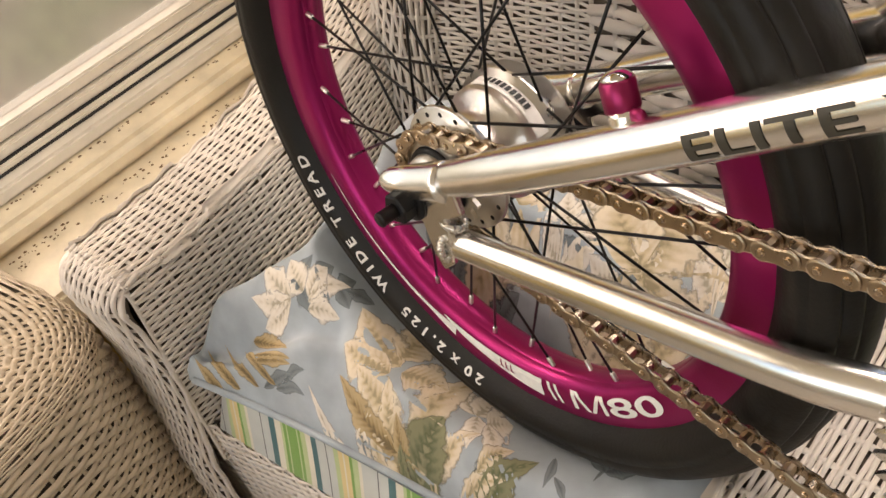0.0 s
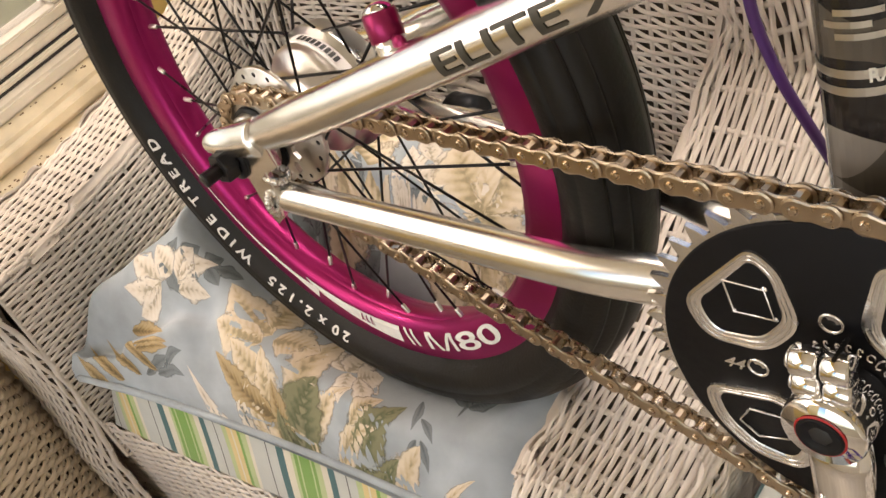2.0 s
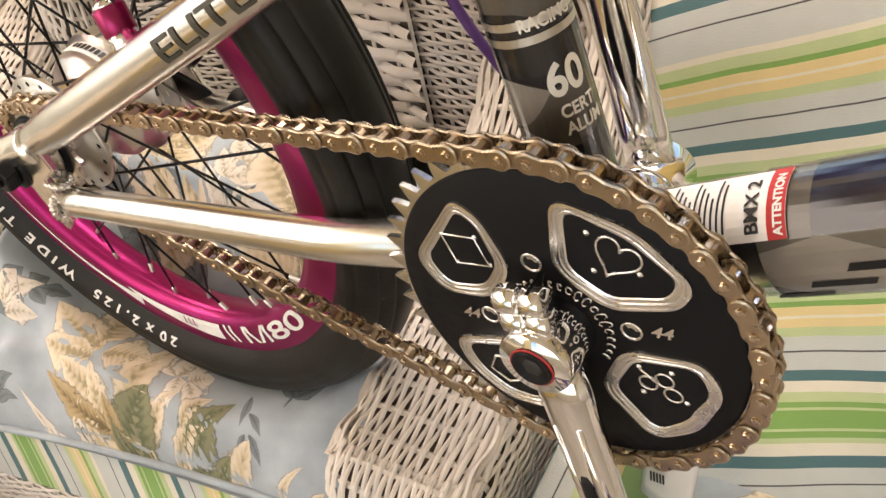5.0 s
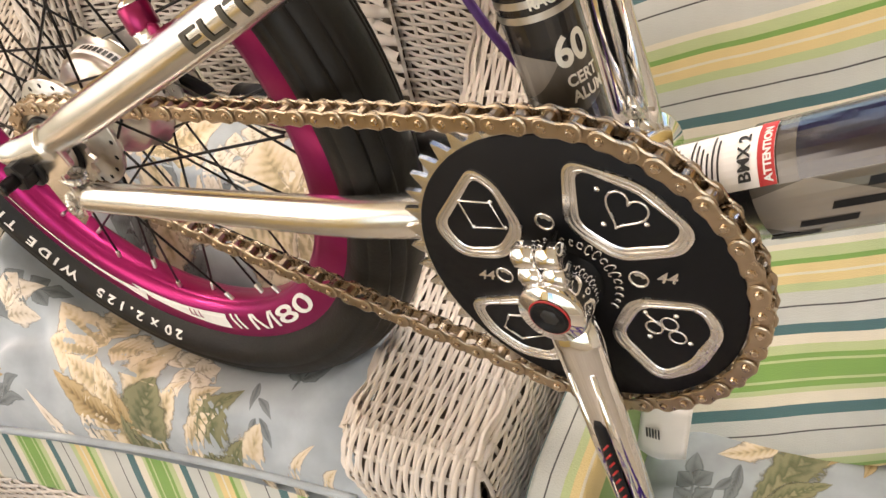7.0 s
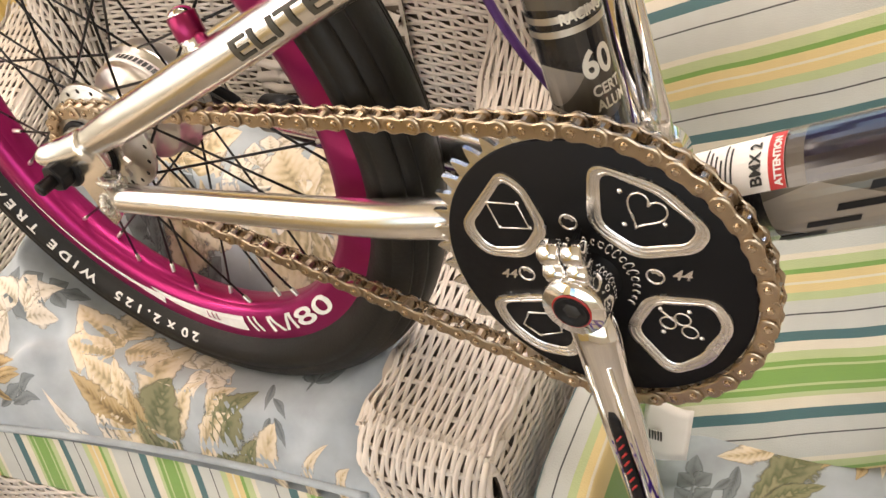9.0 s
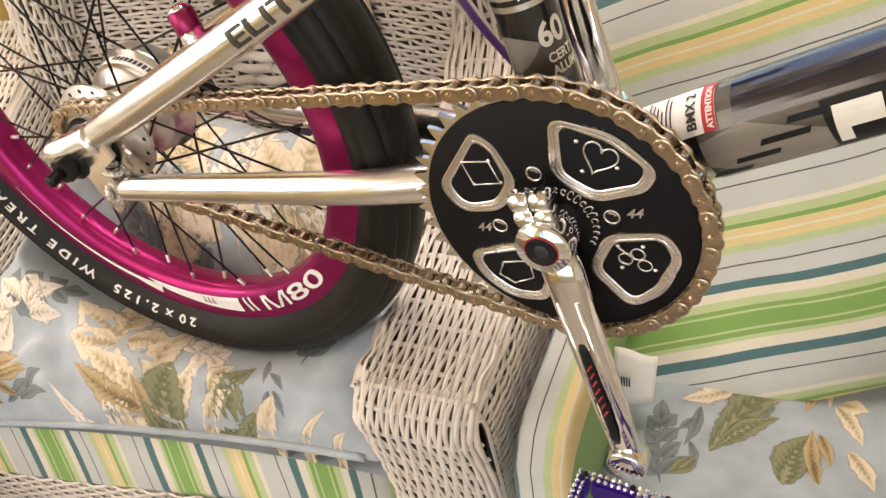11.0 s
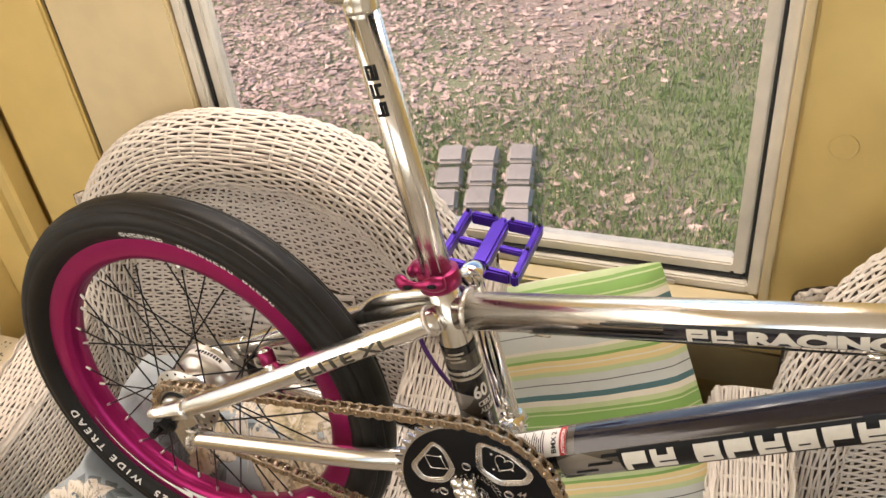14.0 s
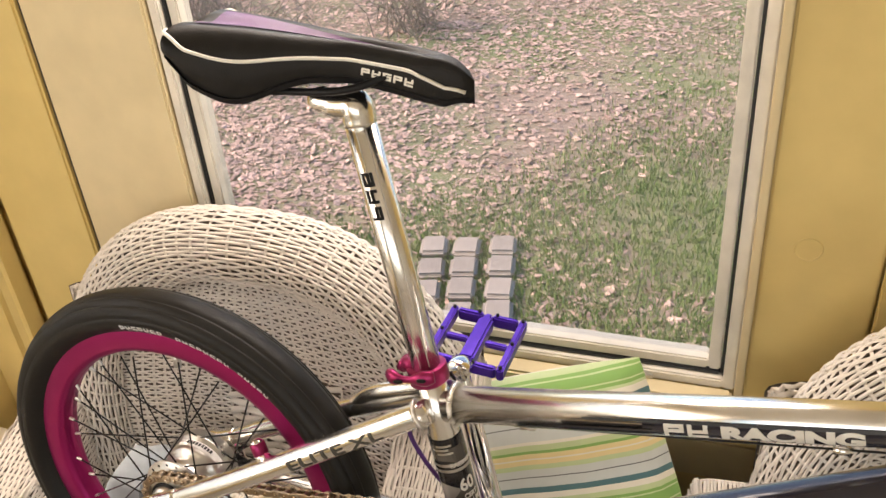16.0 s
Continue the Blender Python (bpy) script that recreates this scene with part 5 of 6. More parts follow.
def curved_tube_map(bm, pts, r, lift):
    """Wraps letters on a bent tube: x is the length along its points."""
    P = [Vector(p) for p in pts]
    acc = [0.0]
    for p, q in zip(P, P[1:]):
        acc.append(acc[-1] + (q - p).length)
    for v in bm.verts:
        i = max(0, min(len(P) - 2, int(np.searchsorted(acc, v.co.x)) - 1))
        d = (P[i + 1] - P[i]).normalized()
        c = P[i] + d * (v.co.x - acc[i])
        s_ = Vector((0, -1, 0))
        s_ = (s_ - s_.dot(d) * d).normalized()
        up = s_.cross(d)
        up = up if up.z > 0 else -up
        t = v.co.y / r
        v.co = c + (r + lift) * (math.cos(t) * s_ + math.sin(t) * up)
    return bm


ss_line = curve_points([(0.016, -0.061, 0.016), (0.10, -0.056, 0.062), (0.22, -0.040, 0.128), SS1], 8)
for v in word.verts:
    v.co.x += 0.104
part("stay_lettering", curved_tube_map(word, ss_line, RS, 0.0005), GREY_INK, bike, "dark olive lettering on the stay")

LD = (Vector(DT1) - Vector(DT0)).length
u0 = (Vector((0.517, 0, 0.072)) - Vector(DT0)).length
DTE = (0.382, 0, 0.000), DT1
decal("down_tube_decal", [(0.083, LD - 0.05, -0.020, 0.050)], *DTE, RD, CAMO, "glossy grey and black camouflage decal")
decal("down_tube_panel", [(0.105, LD - 0.08, 0.014, 0.046)], *DTE, RD, DECAL, lift=0.0009)
decal("down_tube_panel", [(0.148, 0.41, -0.0165, 0.013)], *DTE, RD, BLACK, lift=0.0009)
for i in range(4):
    decal("decal_bar", [(0.090 + 0.012 * i, 0.112 + 0.014 * i, -0.016 + 0.0075 * i, -0.0125 + 0.0075 * i, 0.6)], *DTE, RD, BLACK, lift=0.0009)
for g in range(8):
    decal("frame_mark", [(q[0], q[1], q[2] - 0.0125, q[3] - 0.0125, 0.12) for q in glyph_blocks(8, 0.152, 0.0235, 0.0045, 0.0215, 0.0066, (2,), only=g)], *DTE, RD, SILVER_INK, "pale angular mark", lift=0.0014)
decal("warning_label", [(0.034, 0.096, 0.014, 0.044)], *DTE, RD, PAPER, "white warning label with a red end", lift=0.0012)
decal("label_end", [(0.0885, 0.096, 0.014, 0.044)], *DTE, RD, RED_INK, lift=0.0016)
decal("label_lines", [(0.036 + 0.0026 * i, 0.0370 + 0.0026 * i, 0.016 + 0.002 * (i % 3), 0.042 - 0.003 * (i % 4)) for i in range(14)], *DTE, RD, TEXT_INK, lift=0.0016)
two = text_mesh("BMX 2", 0.0078, 0.002, 0.002, 0.0002)
for v in two.verts:
    v.co.x, v.co.y = 0.085 - v.co.y, 0.0165 + v.co.x
part("label_lettering", tube_map(two, *DTE, RD, 0.0018), TEXT_INK, bike)
att = text_mesh("ATTENTION", 0.0048, 0.002, 0.002, 0.0002)
for v in att.verts:
    v.co.x, v.co.y = 0.0945 - v.co.y, 0.0155 + v.co.x * 0.92
part("label_lettering", tube_map(att, *DTE, RD, 0.0018), WHITE_INK, bike)
LT = (Vector(TT1) - Vector(TT0)).length
decal("top_tube_decal", [(0.075, LT - 0.05, -0.019, -0.010, 0.0), (0.12, LT - 0.05, -0.010, -0.004), (0.20, LT - 0.05, -0.004, 0.006)], TT0, TT1, RT, DECAL, "dark glossy wedge decal along the top tube")
decal("top_tube_stripes", [(0.085 + 0.02 * i, 0.205 + 0.003 * i, -0.0105 + 0.0048 * i, -0.0085 + 0.0048 * i) for i in range(4)], TT0, TT1, RT, CAMO, lift=0.001)
for g in range(2):
    decal("frame_mark", [(q[0], q[1], q[2] - 0.0115, q[3] - 0.0115) for q in glyph_blocks(2, 0.219, 0.0175, 0.0030, 0.0150, 0.0040, only=g)], TT0, TT1, RT, SILVER_INK, "pale angular mark", lift=0.0011)
w_ = text_mesh("RACING", 0.020, 0.003, 0.003, 0.0013)
e0 = extent(w_)
for v in w_.verts:
    v.co.x, v.co.y = 0.268 + (v.co.x - e0[0]) * 0.1135 / (e0[1] - e0[0]), -0.0115 + 0.0150 * (v.co.y - e0[2]) / (e0[3] - e0[2])
part("tube_lettering", tube_map(w_, TT0, TT1, RT, 0.0011), SILVER_INK, bike, "pale wide lettering")
STL = (Vector(ST1) - Vector(ST0)).length
decal("seat_tube_decal", [(0.02, 0.155, -0.040, 0.040)], ST0, ST1, RST, CAMO, "grey camouflage decal round the seat tube")
for q in (0.116, 0.123):
    decal("seat_tube_band", [(q, q + 0.0035, -0.040, 0.040)], ST0, ST1, RST, BRUSHED, lift=0.0009)
for body, size, at, yy in (("RACING", 0.0075, 0.1215, 0.006), ("60", 0.020, 0.091, 0.010), ("CERT", 0.0080, 0.081, 0.012), ("ALUM", 0.0080, 0.073, 0.012)):
    w_ = text_mesh(body, size, 0.002, 0.002, 0.03 * size)
    e0 = extent(w_)
    for v in w_.verts:
        # the words stand across the tube
        x_, y_ = v.co.x - e0[0], v.co.y - e0[2]
        v.co.x, v.co.y = at + y_, x_ * 0.82 + yy
    bmx = tube_map(w_, ST0, ST1, RST, 0.0010)
    part("tube_lettering", bmx, SILVER_INK, bike, "pale printed lettering")
for i in range(3):
    decal("tube_mark", [(0.138 + 0.0045 * i, 0.1405 + 0.0045 * i, -0.004 - 0.004 * (i % 2), 0.012 - 0.004 * (i % 2))], ST0, ST1, RST, BRUSHED, "grey curved mark", lift=0.001)

# seat post, clamp, saddle
PT = (0.270, 0, 0.487)
dpost = (Vector(PT) - Vector(ST1)).normalized()
post = bp("seat_post", sweep([Vector(ST1) - dpost * 0.05, Vector(PT)], 0.0148, 36), ALU, None, "fluted polished seat post")
decal("post_marks", [(q[0], q[1], q[2] - 0.005, q[3] - 0.005) for q in glyph_blocks(3, 0.170, 0.0135, 0.003, 0.011, 0.0030)], ST1, PT, 0.0148, BLACK, "black marks on the post", step=0.002, parent=post)
for off in (-0.009, 0.001, 0.010):
    decal("flute", [(0.012, 0.255, off, off + 0.0009)], ST1, PT, 0.0148, BRUSHED, step=0.02, lift=0.0002, parent=post)
bp("post_head", sweep(curve_points([Vector(PT) - dpost * 0.012, Vector(PT) + dpost * 0.004, (0.250, 0, 0.492), (0.225, 0, 0.496)], 6), [0.0150] * 4 + [0.0155] * 4 + [0.014] * 6 + [0.012] * 3 + [0.010, 0.008], 24, squash=1.1), ALU, post)
clamp = bp("seat_clamp", sweep([Vector(ST1) - dpost * 0.010, Vector(ST1) - dpost * 0.009, Vector(ST1) + dpost * 0.007, Vector(ST1) + dpost * 0.008], [0.0195, 0.0205, 0.0205, 0.0195], 36), MAGENTA_CAP, None, "magenta quick release clamp")
bp("lever", sweep(curve_points([(0.342, -0.022, 0.232), (0.325, -0.027, 0.229), (0.306, -0.027, 0.226), (0.292, -0.020, 0.224)], 8), [0.0060 + 0.0024 * math.sin(k / 24 * 9.4) for k in range(25)], 16, squash=0.7), MAGENTA_CAP, clamp)
for x, y, z in ((0.332, -0.0315, 0.2315), (0.308, -0.0330, 0.2265)):
    bp("lever_recess", sweep([(x - 0.005, y, z - 0.0008), (x - 0.003, y - 0.0003, z - 0.0005), (x + 0.003, y - 0.0003, z + 0.0005), (x + 0.005, y, z + 0.0008)], [0.0008, 0.0022, 0.0022, 0.0008], 10, squash=0.4), BLACK, clamp, "dark recess in the lever")
bp("lever_nut", lathe([(0, -0.008), (0.006, -0.008), (0.0066, -0.006), (0.0066, 0.006), (0.006, 0.008), (0, 0.008)], 20, centre=(0.300, 0.004, 0.224)), MAGENTA_CAP, clamp)
bp("clamp_ear", sweep([(0.300, 0.002, 0.225), (0.315, 0.0, 0.225)], 0.008, 14), MAGENTA_CAP, clamp)


def saddle_shell(u, v):
    """u from tail to nose, v across from the near skirt over the top to the far skirt."""
    x = 0.100 + 0.282 * u
    w = 0.040 * max(0.0, 1 - u / 0.62) ** 0.8 + 0.021 - 0.004 * u
    w *= min(1.0, u / 0.05) ** 0.45 * min(1.0, (1 - u) / 0.15) ** 0.5
    top = 0.556 + 0.008 * math.cos(u * 3.4) - 0.002 * u - 0.012 * max(0, (u - 0.62) / 0.38) ** 2 - 0.013 * max(0, (u - 0.90) / 0.10) ** 2.5 - 0.010 * max(0, (0.06 - u) / 0.06) ** 2
    skirt = (0.030 + 0.030 * math.exp(-((u - 0.24) / 0.18) ** 2) + 0.006 * max(0.0, u - 0.6) / 0.4) * min(1.0, 0.35 + 6 * u, 0.45 + 7 * (1 - u))
    t = (v - 0.5) * 2
    a = abs(t)
    yy = w * math.sin(min(1, a * 1.35) * math.pi / 2) * (1 if t > 0 else -1)
    drop = skirt * max(0, (a - 0.30) / 0.70) ** 1.4
    if a > 0.85:
        yy *= 1 - 0.10 * (a - 0.85) / 0.15
    dip = -0.005 * math.exp(-(t / 0.12) ** 2) * (1 if u < 0.75 else max(0, 1 - (u - 0.75) / 0.15))
    return Vector((x, yy, top - drop + dip))


sad = bp("saddle", grid_mesh(saddle_shell, 60, 48), SADDLE, None, "black and purple saddle with a silver piping line")
sd = bp("saddle_base", grid_mesh(lambda u, v: saddle_shell(u, v) * 1.0 + Vector((0, 0, -0.004)) if abs(v - 0.5) > 0.49 else Vector((saddle_shell(u, v).x, saddle_shell(u, v).y * 0.97, saddle_shell(u, 0.0).z + 0.002)), 60, 30), BLACK, sad)
bp("purple_panel", grid_mesh(lambda u, v: saddle_shell(0.10 + 0.66 * u, 0.5 + (0.115 * (1 - u) ** 0.8 + 0.006) * (2 * v - 1)) + Vector((0, 0, 0.0010)), 40, 12), SADDLE_PURPLE, sad, "glossy purple panel")
for s in (1, -1):
    pts = [saddle_shell(u, 0.5 + s * (0.30 + 0.05 * math.sin(u * 3) + (0.15 * max(0, u - 0.82) / 0.18) - 0.10 * max(0, 0.12 - u) / 0.12)) + Vector((0, -0.0012 * s * -1, 0.0008)) for u in [0.03 + 0.95 * k / 50 for k in range(51)]]
    bp("piping", sweep(pts, 0.0017, 8), SILVER_INK, sad)
marks = rect_bm(glyph_blocks(5, 0, 0.0085, 0.002, 0.0085, 0.0022, slant=0.2), 0.002)
for v in marks.verts:
    p = saddle_shell(0.66 + v.co.x / 0.30, 0.5 - 0.45 + v.co.y * 7.0)
    v.co = p + Vector((0, -0.0010, 0.0003))
part("saddle_marks", marks, SILVER_INK, sad)
for s in (1, -1):
    bp("rail", sweep(curve_points([(0.130, 0.030 * s, 0.528), (0.165, 0.024 * s, 0.508), (0.215, 0.021 * s, 0.506), (0.275, 0.021 * s, 0.512), (0.330, 0.012 * s, 0.533)], 8), 0.0035, 10), BLACK, sad)
bp("rail_clamp", merge(sweep([(0.215, -0.030, 0.506), (0.215, 0.030, 0.506)], 0.0075, 16), sweep([(0.245, -0.030, 0.509), (0.245, 0.030, 0.509)], 0.0075, 16), sweep([(0.230, -0.022, 0.502), (0.230, 0.022, 0.502)], 0.011, 16)), CHROME, post)

# chainring
RC = pose(BB[0], -0.043, BB[1], 0, 0, 0)
ring = part("chainring", mesh_from("chainring", *lathe([(0.010, -0.003), (0.0838, -0.003), (0.0848, -0.0022), (0.0848, 0.0028), (0.0838, 0.003), (0.010, 0.003)], 120)), BLACK_ANO, bike, "black chainring with engraved card suits")
ring.matrix_basis = RC
N = 44
RP = 0.0905
teeth = bmesh.new()
out = []
for k in range(N * 6):
    a = 2 * math.pi * k / (N * 6)
    ph = (k % 6) / 6
    r = 0.0868 + 0.0085 * max(0, math.cos((ph - 0.5) * 2 * math.pi)) ** 0.9
    out.append((r, a))
inn = [(0.0842, a) for r, a in out]
rows = []
for y, lst in ((-0.0017, inn), (-0.0015, out), (0.0015, out), (0.0017, inn)):
    rows.append([teeth.verts.new((r * math.cos(a), y, r * math.sin(a))) for r, a in lst])
for q in range(3):
    for k in range(len(out)):
        k2 = (k + 1) % len(out)
        teeth.faces.new((rows[q][k], rows[q][k2], rows[q + 1][k2], rows[q + 1][k]))
part("tooth_ring", teeth, TEETH, ring, "worn brassy metal teeth")


def round_poly(pts, r=0.006, n=5):
    P = [Vector((x, z)) for x, z in pts]
    o = []
    for i, p in enumerate(P):
        a, b_ = (P[i - 1] - p), (P[(i + 1) % len(P)] - p)
        k = min(r, a.length * 0.45, b_.length * 0.45)
        s_, e_ = p + a.normalized() * k, p + b_.normalized() * k
        for j in range(n + 1):
            t = j / n
            o.append((1 - t) ** 2 * s_ + 2 * t * (1 - t) * p + t * t * e_)
    return o


def inset(poly, d):
    c = sum(poly, Vector((0, 0))) / len(poly)
    return [p + (c - p).normalized() * d for p in poly]


def wire(pts, r, y, closed=True):
    q = [(p[0], y, p[1]) for p in pts]
    return sweep(q + ([q[0]] if closed else []), r, 6, not closed)


POCKETS = [[(-0.047, 0.060), (-0.034, 0.053), (-0.021, 0.026), (-0.034, 0.003), (-0.063, -0.003), (-0.076, 0.016)],
           [(0.001, 0.075), (0.038, 0.069), (0.062, 0.047), (0.056, 0.032), (0.024, 0.019), (-0.001, 0.035)],
           [(0.029, -0.003), (0.066, 0.005), (0.076, -0.012), (0.065, -0.043), (0.043, -0.061), (0.017, -0.034)],
           [(-0.064, -0.036), (-0.026, -0.020), (-0.002, -0.034), (-0.010, -0.068), (-0.036, -0.072), (-0.056, -0.058)]]
for pk in POCKETS:
    base = round_poly(pk, 0.010)
    prof = [(0.0, -0.0030), (0.0002, -0.0042), (0.0016, -0.0044), (0.0020, -0.0036), (0.0024, -0.0036), (0.0028, -0.0041), (0.0040, -0.0041), (0.0044, -0.0034), (0.0048, -0.0034), (0.0052, -0.0037), (0.0064, -0.0036), (0.0072, -0.0032)]
    V, F_ = [], []
    for d, y in prof:
        V += [(p.x, y, p.y) for p in inset(base, d)]
    m = len(base)
    for q in range(len(prof) - 1):
        for k in range(m):
            F_.append((q * m + k, q * m + (k + 1) % m, (q + 1) * m + (k + 1) % m, (q + 1) * m + k))
    bp("pocket_rim", (V, F_), TEETH, ring, "stepped bare metal rim", smooth=False)
icons = [wire([(-0.057, 0.036), (-0.039, 0.039), (-0.033, 0.024), (-0.051, 0.020)], 0.0007, -0.0034)]
heart = []
for k in range(40):
    t = 2 * math.pi * k / 40
    hx, hy = 16 * math.sin(t) ** 3, 13 * math.cos(t) - 5 * math.cos(2 * t) - 2 * math.cos(3 * t) - math.cos(4 * t)
    a = radians(-22)
    hx, hy = hx * 0.00062, hy * 0.00075
    heart.append((0.029 + hx * math.cos(a) - hy * math.sin(a), 0.0510 + hx * math.sin(a) + hy * math.cos(a)))
icons.append(wire(heart, 0.0007, -0.0034))
for cx_, cz_ in ((0.041, -0.0205), (0.0485, -0.0155), (0.0525, -0.0235)):
    icons.append(wire([(cx_ + 0.0042 * math.cos(t * 0.4), cz_ + 0.0042 * math.sin(t * 0.4)) for t in range(16)], 0.0007, -0.0034))
icons.append(wire([(0.047, -0.020), (0.037, -0.0125)], 0.0008, -0.0034, False))
icons.append(wire([(-0.040, -0.041), (-0.022, -0.036), (-0.020, -0.050), (-0.034, -0.058), (-0.044, -0.052)], 0.0007, -0.0034))
for px, pz in ((-0.057, 0.036), (-0.039, 0.039), (-0.033, 0.024), (-0.051, 0.020), (0.0165, 0.060), (0.036, 0.063), (0.0385, 0.045), (0.0185, 0.040), (0.0365, -0.0120), (0.0585, -0.0265), (0.0515, -0.0095), (0.0385, -0.0285), (-0.044, -0.032)):
    icons.append(lathe([(0, -0.0040), (0.0014, -0.0034), (0.0016, -0.003)], 5, centre=(px, 0, pz)))
for ic in icons:
    bp("engraved_suit", ic, TEETH, ring)
for hx, hz in ((-0.011, 0.034), (-0.038, -0.010), (0.034, 0.010), (0.006, -0.040)):
    hole = bp("bolt_hole", lathe([(0.0052, -0.0031), (0.0050, -0.0038), (0.0042, -0.0037), (0.0039, -0.0031)], 24, centre=(hx, 0, hz)), TEETH, ring)
    bp("hole_inside", lathe([(0.0040, -0.0032), (0.0, -0.00315)], 20, centre=(hx, 0, hz)), BLACK, hole, "dark inside of the hole")
    bp("hole_glint", lathe([(0.0038, -0.0034), (0.0020, -0.0033)], 8, centre=(hx, 0, hz), a0=0.4, a1=2.3), BRUSHED, hole)
for hx, hz in ((-0.054, -0.017), (0.0425, 0.011)):
    w_ = text_mesh("44", 0.0100, 0, 0, 0.0002)
    for v in w_.verts:
        v.co = (hx + v.co.x * 0.97 + v.co.y * 0.2, -0.0036, hz + v.co.y * 0.97 + v.co.x * 0.2)
    part("tooth_count", w_, TEETH, ring)
script = []
for k in range(17):
    a = radians(138 - 10.4 * k)
    big = 0.0036 if 6 <= k <= 12 else 0.0021
    c = Vector((0.0245 * math.cos(a), 0.0245 * math.sin(a)))
    up_, along = Vector((math.cos(a), math.sin(a))), Vector((math.sin(a), -math.cos(a)))
    loop = [c + up_ * big * math.sin(t) * (1.0 if k % 3 else 0.6) + along * big * 0.42 * math.cos(t) for t in (0.3, 1.2, 2.1, 3.0, 3.9, 4.8, 5.6)]
    script.append(wire([(p.x, p.y) for p in loop], 0.0005, -0.0036, False))
for ic in script:
    bp("script_mark", ic, TEETH, ring)

# chain: plates, rollers and pins along one closed line
CX, RG = Vector((BB[0], BB[1])), 0.0322
C0 = Vector((0.0, 0.0))
dd = CX - C0
ang = math.atan2(dd.y, dd.x)
k_ = math.asin((RP - RG) / dd.length)
up_a, dn_a = ang + math.pi / 2 + k_, ang - math.pi / 2 - k_
line = []
for k in range(60):
    a = dn_a + 0.0 + (up_a - dn_a) * k / 59
    line.append(CX + RP * Vector((math.cos(a), math.sin(a))))
for k in range(60):
    a = up_a + (2 * math.pi - (up_a - dn_a)) * k / 59
    line.append(C0 + RG * Vector((math.cos(a), math.sin(a))))
line.append(line[0])
seg = [0.0]
for p, q in zip(line, line[1:]):
    seg.append(seg[-1] + (q - p).length)
NL = 2 * round(seg[-1] / 0.0127 / 2)
pitch = seg[-1] / NL


def at_chain(s):
    s = s % seg[-1]
    i = min(len(line) - 2, int(np.searchsorted(seg, s, side="right")) - 1)
    return line[i] + (line[i + 1] - line[i]) * ((s - seg[i]) / max(1e-9, seg[i + 1] - seg[i]))


CY = -0.043
chain = thing("chain", "worn brassy bicycle chain", "chain")
chain.parent = bike
for key in ("category", "kind"):
    if key in chain:
        del chain[key]


def plate_mesh(y):
    """A figure-eight side plate from pin to pin along x."""
    o = []
    r, w = 0.0053, 0.0041
    for k in range(9):
        a = math.pi / 2 + math.pi * k / 8
        o.append((r * math.cos(a), r * math.sin(a)))
    o.append((pitch / 2, -w))
    for k in range(9):
        a = -math.pi / 2 + math.pi * k / 8
        o.append((pitch + r * math.cos(a), r * math.sin(a)))
    o.append((pitch / 2, w))
    V, F_ = [], []
    for yy, k in ((y - 0.0007, 0.80), (y - 0.0003, 1.0), (y + 0.0003, 1.0), (y + 0.0007, 0.80)):
        V += [(pitch / 2 + (x - pitch / 2) * (1 - (1 - k) * 0.35), yy, z * k) for x, z in o]
    m = len(o)
    F_ += [tuple(range(m)), tuple(range(4 * m - 1, 3 * m - 1, -1))]
    F_ += [(q * m + k, (q + 1) * m + k, (q + 1) * m + (k + 1) % m, q * m + (k + 1) % m) for q in range(3) for k in range(m)]
    return V, F_


PIN = [(0, -0.0073), (0.0014, -0.0073), (0.0018, -0.0068), (0.0018, -0.0060), (0.0024, -0.0060), (0.0025, -0.0056)]
plates = merge(plate_mesh(-0.0052), plate_mesh(0.0052))
pins = merge(lathe(PIN, 10), lathe(PIN, 10, centre=(pitch, 0, 0)))
OUT = mesh_from("outer_link", *merge(plates, pins), smooth=False)
OUT.materials.append(CHAIN)
OUT.materials.append(CHAIN_PIN)
for q in range(len(plates[1]), len(OUT.polygons)):
    OUT.polygons[q].material_index = 1
INN = mesh_from("inner_link", *merge(plate_mesh(-0.0038), plate_mesh(0.0038), lathe([(0.0038, -0.0032), (0.0038, 0.0032)], 10), lathe([(0.0038, -0.0032), (0.0038, 0.0032)], 10, centre=(pitch, 0, 0))), smooth=False)
for k in range(NL):
    p, q = at_chain(k * pitch), at_chain((k + 1) * pitch)
    a = math.atan2(q.y - p.y, q.x - p.x)
    o = part("outer_link" if k % 2 else "inner_link", OUT if k % 2 else INN, CHAIN, chain)
    o.matrix_basis = Matrix.Translation((p.x, CY, p.y)) @ Matrix.Rotation(-a, 4, 'Y')
cog = bmesh.new()
rows = []
for y in (-0.0445, -0.0415):
    rows.append([cog.verts.new(((RG - 0.0035 + 0.006 * max(0, math.cos((k % 5 - 2.5) / 5 * 6.283)) ) * math.cos(2 * math.pi * k / 80), y, (RG - 0.0035 + 0.006 * max(0, math.cos((k % 5 - 2.5) / 5 * 6.283))) * math.sin(2 * math.pi * k / 80))) for k in range(80)])
cog.faces.new(rows[0])
cog.faces.new(rows[1][::-1])
for k in range(80):
    cog.faces.new((rows[0][k], rows[0][(k + 1) % 80], rows[1][(k + 1) % 80], rows[1][k]))
part("sprocket", cog, BRUSHED, wheel, "small steel sprocket")
bp("dust_cap", lathe([(0.006, -0.056), (0.017, -0.055), (0.020, -0.051), (0.0205, -0.046)], 40), BRUSHED, wheel)
bp("dust_seal", lathe([(0.0205, -0.0475), (0.0235, -0.0470), (0.0240, -0.0450)], 40), BLACK, wheel)

